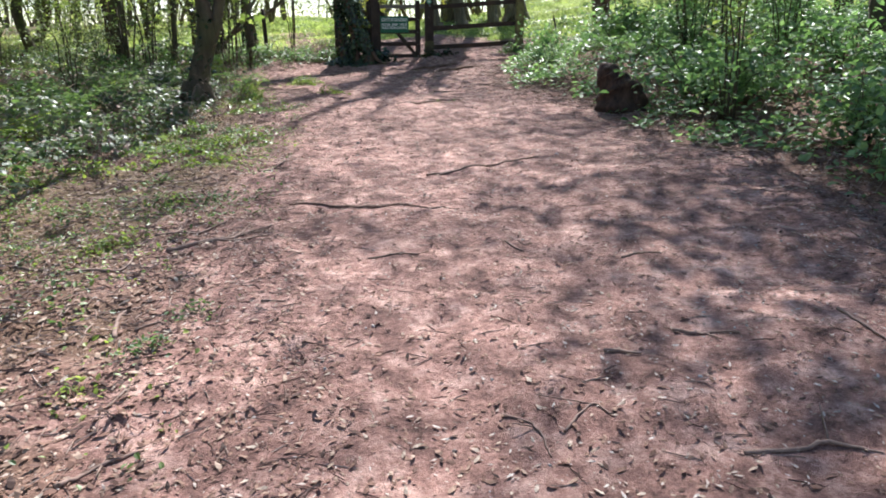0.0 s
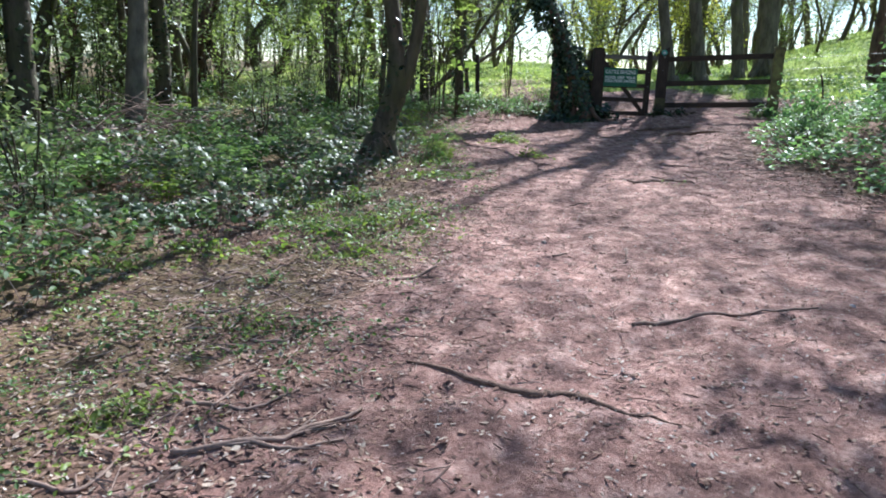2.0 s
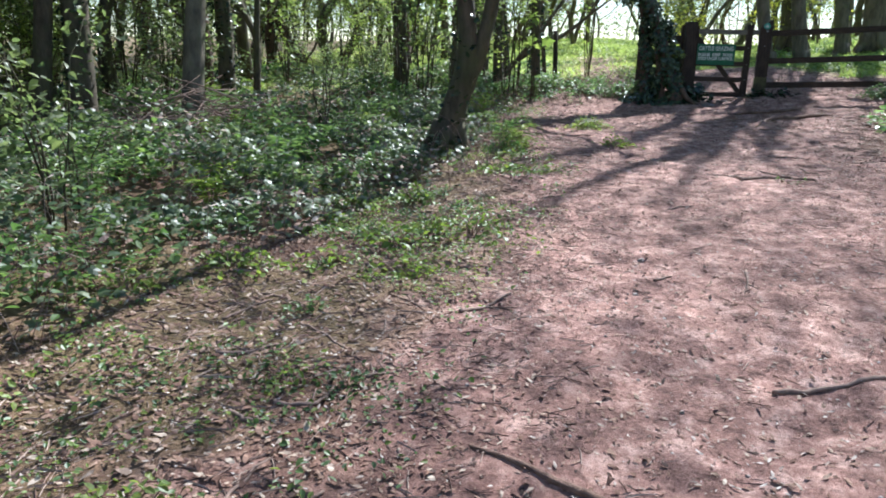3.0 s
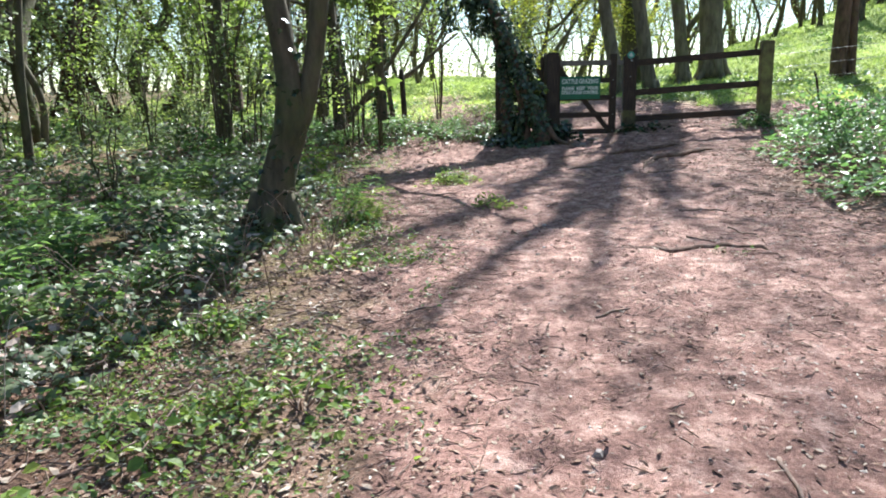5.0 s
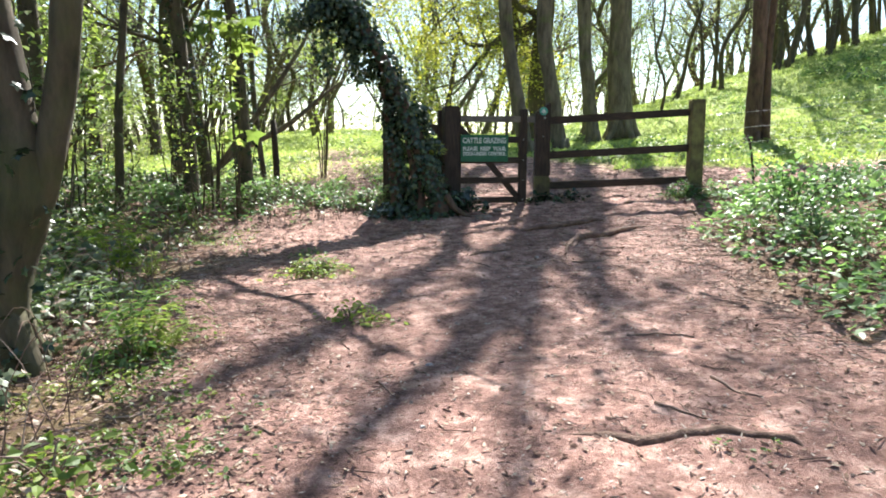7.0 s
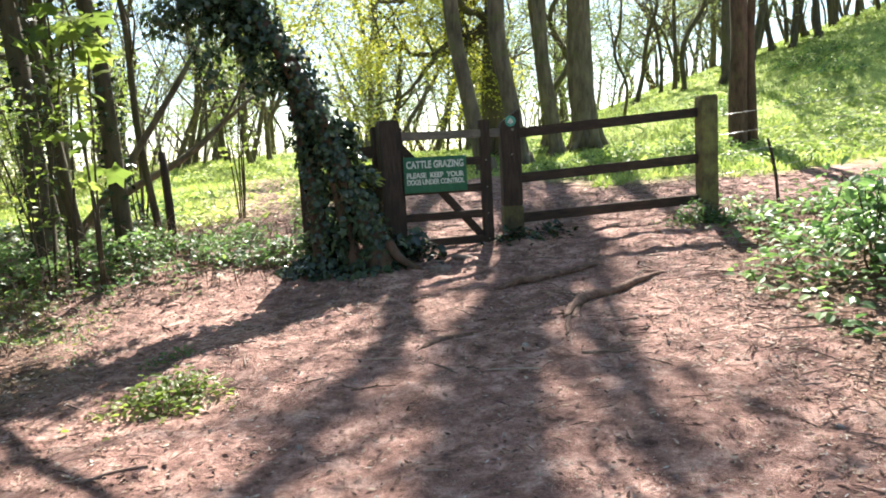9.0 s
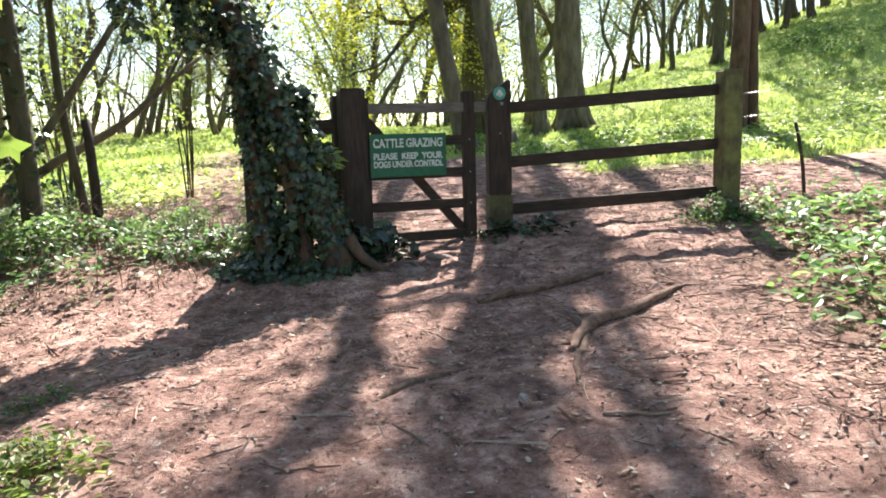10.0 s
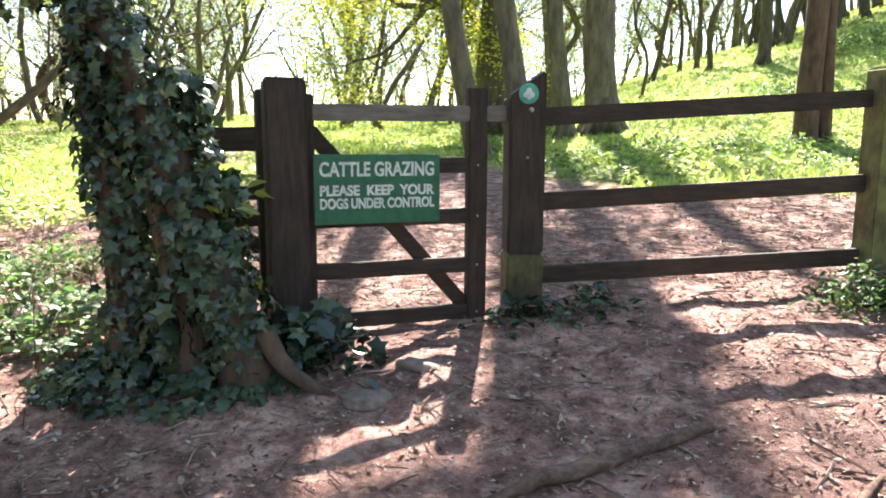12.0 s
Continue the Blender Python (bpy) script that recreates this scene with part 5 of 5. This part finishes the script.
def make_tuft(seed, label, mat, n=55, size=0.07, wide=0.13, high=0.10):
    gen = np.random.default_rng(seed)
    t = empty("low_plant", (0, 0, 0))
    tagged(t, label, "plant", "low plants by the path")
    c = gen.normal(size=(n, 3)) * np.array([wide, wide, 0])
    c[:, 2] = high * gen.random(n) * np.exp(-(c[:, 0] ** 2 + c[:, 1] ** 2) / (2 * wide * wide))  + 0.01
    child("leaves", cloud_mesh("leaves", mat, c, size * gen.uniform(0.6, 1.3, n), "leaf", 0.55, gen), t)
    for k in range(6):
        a = gen.uniform(0, 6.28)
        e = np.array([math.cos(a) * wide * 1.2, math.sin(a) * wide * 1.2, high * 0.7])
        b = Buf()
        b.add(*tube(np.array([(0, 0, -0.01), e * 0.5 + np.array([0, 0, high * 0.3]), e]), [0.004, 0.003, 0.002], 4))
        child("stalk", b.mesh("stalk", STICK), t)
    return t


fern = make_fern(71)
scatter(fern, [(-3.15, 12.3), (-4.4, 12.9), (-5.0, 10.6), (-5.6, 13.4), (-4.6, 9.4), (-6.4, 11.2), (-7.0, 9.2), (-5.2, 15.2), (-6.1, 15.0), (-4.7, 7.4), (-8.2, 10.4), (-5.9, 8.2), (-9.2, 14.3), (-8.7, 14.0), (-8.0, 13.6), (-9.7, 14.5), (-6.6, 9.8), (-6.2, 9.3), (-7.2, 10.2), (-5.2, 12.2), (-4.7, 11.4)], gen, 0.8, 1.25)

scatter(make_fern(73, HERB, "large pale green fern with arching fronds in the wood"), [(-9.77, 15.0), (-10.6, 15.4), (-9.44, 15.8), (-6.89, 11.25), (-6.43, 11.5), (-4.9, 8.7), (-5.3, 15.9), (-4.3, 14.4)], gen, 0.85, 1.25)
scatter(make_tuft(87, "leafy bright green rosette on the verge", HERB, 95, 0.042, 0.12, 0.10), [(-3.41, 7.04), (-3.29, 7.2), (-3.5, 7.2), (-2.22, 7.35), (-3.38, 8.44), (-2.62, 7.97), (-2.15, 8.37), (-2.89, 7.46), (-3.09, 9.39), (-2.66, 10.61), (-3.07, 9.34), (-2.15, 10.71)], gen, 0.75, 1.3)
scatter(make_fern(72, SPRING, "yellow-green fern with upright new fronds beside the path"), [(-3.0, 12.2), (-2.92, 12.36), (-4.9, 12.6), (-4.3, 13.4), (-5.4, 12.9), (-4.1, 14.6)], gen, 0.65, 0.95)


scatter(make_tuft(81, "small bright yellow-green plant on leaf litter", SPRING, 70, 0.036, 0.09, 0.09), [(-2.5, 14.5), (-2.65, 14.68), (-2.42, 14.72), (1.9, 18.5), (-1.47, 2.74), (-2.13, 4.74), (-2.22, 4.62), (-2.05, 4.85), (-2.08, 5.79), (-3.16, 4.49), (-2.13, 7.32), (-1.9, 13.09), (-1.78, 13.0), (-3.67, 6.43), (-2.5, 8.4)], gen, 0.8, 1.35)
scatter(make_tuft(82, "low green leafy plant on bare soil", BRAMBLE, 110, 0.034, 0.09, 0.12), [(-1.32, 3.1), (-1.21, 3.48), (-2.2, 4.73), (-1.83, 5.88), (-2.89, 7.42), (-3.16, 9.45), (-2.81, 15.3), (-2.7, 15.45), (-3.3, 12.6), (-2.6, 9.2), (-2.9, 8.2), (-2.5, 6.6)], gen, 0.75, 1.3)
scatter(make_tuft(85, "tiny green seedlings beside a surface root", BRAMBLE, 26, 0.03, 0.055, 0.06), [(0.05, 10.86), (0.27, 10.84)], gen, 0.8, 1.1)
scatter(make_tuft(83, "bushy green and yellow plant growing on the path", BRAMBLE, 330, 0.055, 0.19, 0.28), [(1.86, 18.55), (2.0, 18.45), (2.25, 18.5), (-3.05, 12.05)], gen, 0.85, 1.2)
scatter(make_tuft(86, "bushy bright yellow-green plant growing on the path", SPRING, 260, 0.05, 0.16, 0.26), [(-2.57, 14.55), (-2.45, 14.75)], gen, 0.85, 1.1)
scatter(make_tuft(84, "dark ivy clump at the foot of a post", IVY, 70, 0.085, 0.11, 0.16), [(-0.16, 18.46), (0.05, 18.42), (0.32, 18.55), (-1.28, 17.98), (-1.15, 17.9)], gen, 0.8, 1.2)
nettle = make_shrub("nettle", "upright pale green nettle in front of the rails", "plant", "", 690, 4, 1.1, 0.16, 130, SPRING, 0.11, "leaf", 0.0)
scatter(nettle, [(-1.66, 17.92)], gen, 1.0, 1.0)

big_leaf = make_shrub("sapling", "young tree with broad bright green leaves", "sapling", "saplings", 695, 3, 3.3, 0.55, 60, SPRING, 0.24, "ivy", 0.0)
scatter(big_leaf, [(-4.75, 18.1), (-4.3, 17.75), (-6.6, 17.9)], gen, 0.85, 1.05)
slope = lambda x, y: y > 22.6 + 0.25 * max(x - 2, 0) and abs(x - 5.8) > 0.6
for k in range(2):
    clump = make_tuft(710 + k, "low clump of dark green nettles in the grass", BRAMBLE, 420, 0.085, 0.42, 0.42)
    scatter(clump, spread(gen, 22, 0.3, 15, 22.5, 37, slope, 0.9), gen, 0.6, 1.25)

# ---- fallen sticks and surface roots ----
def stick(kind, r, *pts):
    r = r * (0.62 if kind == "root" else 0.5)
    p = np.array([(x, y, 0.0) for x, y in pts])
    n = max(8, 5 * len(pts))
    gen = np.random.default_rng(int(1000 * abs(p[0, 0]) + 100 * p[0, 1]))
    q = spline(p, n)
    q[1:-1, :2] += gen.normal(size=(n - 2, 2)) * r * (0.07 if kind == "root" and r > 0.034 else 0.35)
    sunk = (0.55 if r > 0.035 else -0.05) if kind == "root" else 0.6
    q[:, 2] = ground_z(q[:, 0], q[:, 1]) + r * sunk
    taper = np.linspace(1.0, 0.5, n) * (1 + (0.02 if kind == "root" else 0.06) * gen.normal(size=n))
    if kind == "root":
        k = np.arange(n)
        full = np.clip(np.minimum(k, n - 1 - k) / (n * 0.2), 0, 1)
        taper *= 0.35 + 0.65 * full
        q[:, 2] -= r * (0.35 if r > 0.03 else -0.25) * (1 - full) ** 1.5
    o = q[0].copy()
    t = empty("surface_root" if kind == "root" else "fallen_stick", o)
    tagged(t, "worn brown tree root running across the bare path" if kind == "root" else "thin dead brown stick lying on the path", "root" if kind == "root" else "stick", "surface roots" if kind == "root" else "fallen sticks")
    b = Buf()
    b.add(*tube(q - o, r * taper, 10 if kind == "root" else 6, 0.16, seed=n + len(pts)))
    if kind == "stick" and len(pts) > 2:
        k = n // 2
        e = q[k] - o + np.array([gen.normal() * 0.12, gen.normal() * 0.12, 0.02])
        b.add(*tube(np.array([q[k] - o, (q[k] - o + e) / 2, e]), [r * 0.5, r * 0.4, r * 0.2], 4))
    child("wood", b.mesh("wood", ROOT if kind == "root" else STICK), t)


stick("root", 0.036, (-1.13, 5.54), (-0.5, 5.34), (-0.36, 5.38), (-0.15, 5.31), (0.17, 5.24))
stick("stick", 0.025, (-0.08, 6.36), (0.29, 6.6), (0.57, 6.77), (0.96, 6.88))
stick("stick", 0.028, (-1.7, 4.44), (-1.38, 4.61), (-1.28, 4.79), (-1.16, 5.02))
stick("root", 0.056, (-0.56, 11.0), (-0.21, 10.96), (0.05, 11.01), (0.32, 10.91), (0.4, 10.83))
stick("root", 0.07, (-0.48, 16.75), (-0.03, 16.97), (0.28, 17.11), (0.56, 17.19))
stick("root", 0.076, (-0.07, 15.68), (0.15, 16.07), (0.46, 16.32), (0.65, 16.48), (1.0, 16.84))
stick("root", 0.045, (-0.12, 15.25), (0.03, 15.8), (0.23, 16.21), (0.51, 16.36))
stick("root", 0.055, (-1.1, 15.11), (-0.91, 15.34), (-0.61, 15.51))
stick("stick", 0.025, (-0.1, 14.84), (0.19, 14.76))
stick("stick", 0.02, (-0.01, 12.52), (0.11, 12.6), (0.42, 12.56))
stick("stick", 0.02, (0.29, 11.76), (0.35, 11.56), (0.44, 11.44))
stick("stick", 0.015, (-0.1, 11.34), (0.09, 11.16))
stick("stick", 0.018, (-2.13, 11.13), (-1.97, 11.07), (-1.84, 10.96))
stick("stick", 0.016, (-1.31, 11.94), (-1.22, 11.76))
stick("stick", 0.02, (-2.55, 13.62), (-2.3, 13.75))
stick("stick", 0.012, (-1.49, 11.73), (-1.37, 11.49))
stick("stick", 0.02, (1.1, 3.18), (1.24, 3.13), (1.37, 3.07))
stick("stick", 0.022, (0.72, 2.92), (0.88, 2.91))
stick("stick", 0.02, (1.06, 2.23), (1.36, 2.25), (1.51, 2.18))
stick("stick", 0.012, (0.24, 2.5), (0.36, 2.41), (0.39, 2.23))
stick("stick", 0.012, (0.46, 2.38), (0.59, 2.53), (0.65, 2.45))
stick("stick", 0.018, (1.9, 3.24), (1.96, 2.94))
stick("stick", 0.016, (1.09, 4.12), (1.34, 4.17))
stick("stick", 0.02, (-1.69, 4.44), (-1.38, 4.62), (-1.15, 4.96))
stick("stick", 0.02, (-1.26, 2.1), (-1.17, 2.24), (-1.05, 2.32))
stick("stick", 0.025, (-1.52, 3.21), (-1.6, 3.47), (-1.53, 3.56))
stick("stick", 0.015, (-0.91, 3.57), (-0.77, 3.56))
stick("stick", 0.016, (0.44, 4.52), (0.54, 4.37))
stick("stick", 0.018, (-0.42, 4.26), (-0.11, 4.27))
stick("stick", 0.016, (-0.83, 9.56), (-0.63, 9.67))
stick("stick", 0.014, (-1.94, 9.59), (-1.77, 9.65))
stick("stick", 0.018, (-1.29, 4.81), (-1.17, 5.01))
stick("stick", 0.02, (-1.55, 4.53), (-1.32, 4.69), (-1.19, 4.83))
stick("stick", 0.02, (-1.78, 4.83), (-1.79, 5.0), (-1.77, 5.18))
stick("stick", 0.018, (-2.21, 4.38), (-2.26, 4.61), (-2.36, 4.8))
stick("stick", 0.016, (-1.79, 4.74), (-1.6, 4.52))
stick("stick", 0.016, (-0.12, 16.85), (-0.06, 16.9), (0.06, 16.74))
stick("stick", 0.013, (0.33, 17.11), (0.37, 17.01))
stick("stick", 0.014, (-0.41, 16.37), (-0.26, 16.66))
stick("stick", 0.014, (-0.83, 16.13), (-0.69, 15.96))
stick("root", 0.03, (0.2, 17.91), (0.37, 18.05))
stick("stick", 0.02, (-0.72, 7.67), (-0.63, 7.83))
stick("stick", 0.02, (-0.2, 8.1), (-0.19, 7.84), (-0.2, 7.71))

verge_gen = np.random.default_rng(97)
for k in range(18):
    x, y, a, reach = verge_gen.uniform(-3.2, -1.3), verge_gen.uniform(3.2, 7.0), verge_gen.uniform(-0.6, 1.5), verge_gen.uniform(0.18, 0.5)
    bend = verge_gen.normal(0, 0.06)
    stick("stick", verge_gen.uniform(0.012, 0.028), (x, y), (x + math.cos(a) * reach * 0.5 - bend, y + math.sin(a) * reach * 0.5 + bend), (x + math.cos(a) * reach, y + math.sin(a) * reach))


def flat_stone(x, y, r, h, seed):
    gen = np.random.default_rng(seed)
    bm = bmesh.new()
    bmesh.ops.create_icosphere(bm, subdivisions=3, radius=1)
    for v in bm.verts:
        n = noise.noise(v.co * 1.6 + Vector((seed, 0, 0))) * 0.35 + noise.noise(v.co * 4 + Vector((0, seed, 0))) * 0.10
        v.co = Vector((v.co.x * r, v.co.y * r * 0.7, max(-0.4, min(0.62, v.co.z)) * h)) * (1 + n)
    t = empty("flat_stone", (x, y, gz(x, y) + h * 0.1), gen.uniform(0, 180))
    tagged(t, "flat weathered stone half sunk in the soil", "stone", "flat stones")
    part("stone", bm, SLAB, t, smooth=True)


flat_stone(-0.95, 17.55, 0.13, 0.05, 3)
flat_stone(-0.72, 17.85, 0.11, 0.045, 5)


# ---- litter ----
def litter_spots(gen, n, least, y0=0.8, y1=22.5):
    """Places on path and verge; denser on the verge."""
    y = y0 + (y1 - y0) * gen.random(n)
    x = left_edge(y) - 2.2 + (right_edge(y) - left_edge(y) + 3.4) * gen.random(n)
    edge = np.maximum(left_edge(y) + 0.6 - x, x - right_edge(y) + 0.5)
    p = np.clip(least + 0.8 * step(-0.5, 0.7, edge) + 1.2 * least * step(14.5, 17, y) + 1.2 * least * step(18.2, 19, y) + 0.35 * (vnoise(x, y, 1.6, 22) - 0.5) * (least + 0.3), 0.02, 1)
    keep = gen.random(n) < p
    return x[keep], y[keep]


def build_litter():
    gen = np.random.default_rng(91)
    x, y = litter_spots(gen, 270000, 0.40)
    c = np.stack([x, y, ground_z(x, y) + 0.003], 1)
    tagged(new("leaf_litter", cloud_mesh("leaf_litter", DEAD_LEAF, c, (0.007 + 0.042 * gen.random(len(x)) ** 2.2) * np.where((x > left_edge(y)) & (x < right_edge(y)), 1.0, 1.35), "dead", 0.8, gen, 0.8)), "dry brown and tan dead leaves scattered on soil", "leaf litter", kind="stuff")
    x, y = litter_spots(gen, 100000, 0.12)
    c = np.stack([x, y, ground_z(x, y) + 0.002], 1)
    s = 0.03 + 0.22 * gen.random(len(x)) ** 3.0
    s *= np.where((x > left_edge(y) - 0.1) & (x < right_edge(y) - 0.3), 0.55, 0.8)
    tagged(new("twig_litter", cloud_mesh("twig_litter", STICK, c, s, "twig", 0.94, gen, 1.0)), "broken twigs and bark chips on the ground", "twigs", kind="stuff")
    n = 46000
    y = gen.uniform(14.5, 25, n)
    x = gen.uniform(-4.5, 5.5, n)
    keep = (x > left_edge(y)) & ((x < right_edge(y)) | (y > 18.8)) & (gen.random(n) < 0.15 + 0.55 * step(18, 19.2, y) + 0.5 * (vnoise(x, y, 1.4, 25) - 0.3) * (x > -0.2))
    x, y = x[keep], y[keep]
    c = np.stack([x, y, ground_z(x, y) + 0.003], 1)
    tagged(new("dry_leaves", cloud_mesh("dry_leaves", DRY_LEAF, c, 0.02 + 0.045 * gen.random(len(x)) ** 1.5, "dead", 0.85, gen, 0.8)), "pale dry curled leaves scattered about the gate", "leaf litter", kind="stuff")
    pick = gen.random(len(x)) < 0.33
    tagged(new("gate_twigs", cloud_mesh("gate_twigs", STICK, c[pick], 0.05 + 0.24 * gen.random(pick.sum()) ** 2, "twig", 0.94, gen, 1.0)), "small dry twigs scattered about the gate", "twigs", kind="stuff")
    n = 30000
    y = gen.uniform(0.8, 18.5, n)
    x = left_edge(y) - 1.8 + (right_edge(y) - left_edge(y) + 2.2) * gen.random(n)
    keep = gen.random(n) < 0.25 + 0.75 * step(0.35, 0.7, vnoise(x, y, 0.9, 43))
    x, y = x[keep], y[keep]
    c = np.stack([x, y, ground_z(x, y) + 0.006], 1)
    tagged(new("pale_litter", cloud_mesh("pale_litter", PALE_LEAF, c, 0.010 + 0.030 * gen.random(len(x)) ** 2, "dead", 0.85, gen, 0.6)), "bleached leaf scraps and wood chips on soil", "leaf litter", kind="stuff")
    y = gen.uniform(0.8, 19, 700)
    x = left_edge(y) + (right_edge(y) - left_edge(y)) * gen.random(700)
    b = Buf()
    base = np.array([(-1, -1, -0.5), (1, -1, -0.5), (1, 1, -0.5), (-1, 1, -0.5), (-0.6, -0.6, 0.5), (0.6, -0.7, 0.45), (0.6, 0.6, 0.55), (-0.7, 0.6, 0.5)])
    quads = np.array([(0, 3, 2, 1), (4, 5, 6, 7), (0, 1, 5, 4), (1, 2, 6, 5), (2, 3, 7, 6), (3, 0, 4, 7)])
    for k in range(700):
        r = gen.uniform(0.003, 0.009) if k > 20 else gen.uniform(0.01, 0.02)
        v = base * gen.uniform(0.7, 1.3, (8, 3)) * r
        a = gen.uniform(0, 6.28)
        v[:, :2] = v[:, :2] @ np.array([(math.cos(a), -math.sin(a)), (math.sin(a), math.cos(a))])
        b.add(v + np.array([x[k], y[k], gz(x[k], y[k]) + r * 0.2]), quads)
    tagged(new("pebbles", b.mesh("pebbles", STONE, False)), "small pale stones in the soil", "stones", kind="stuff")


build_litter()
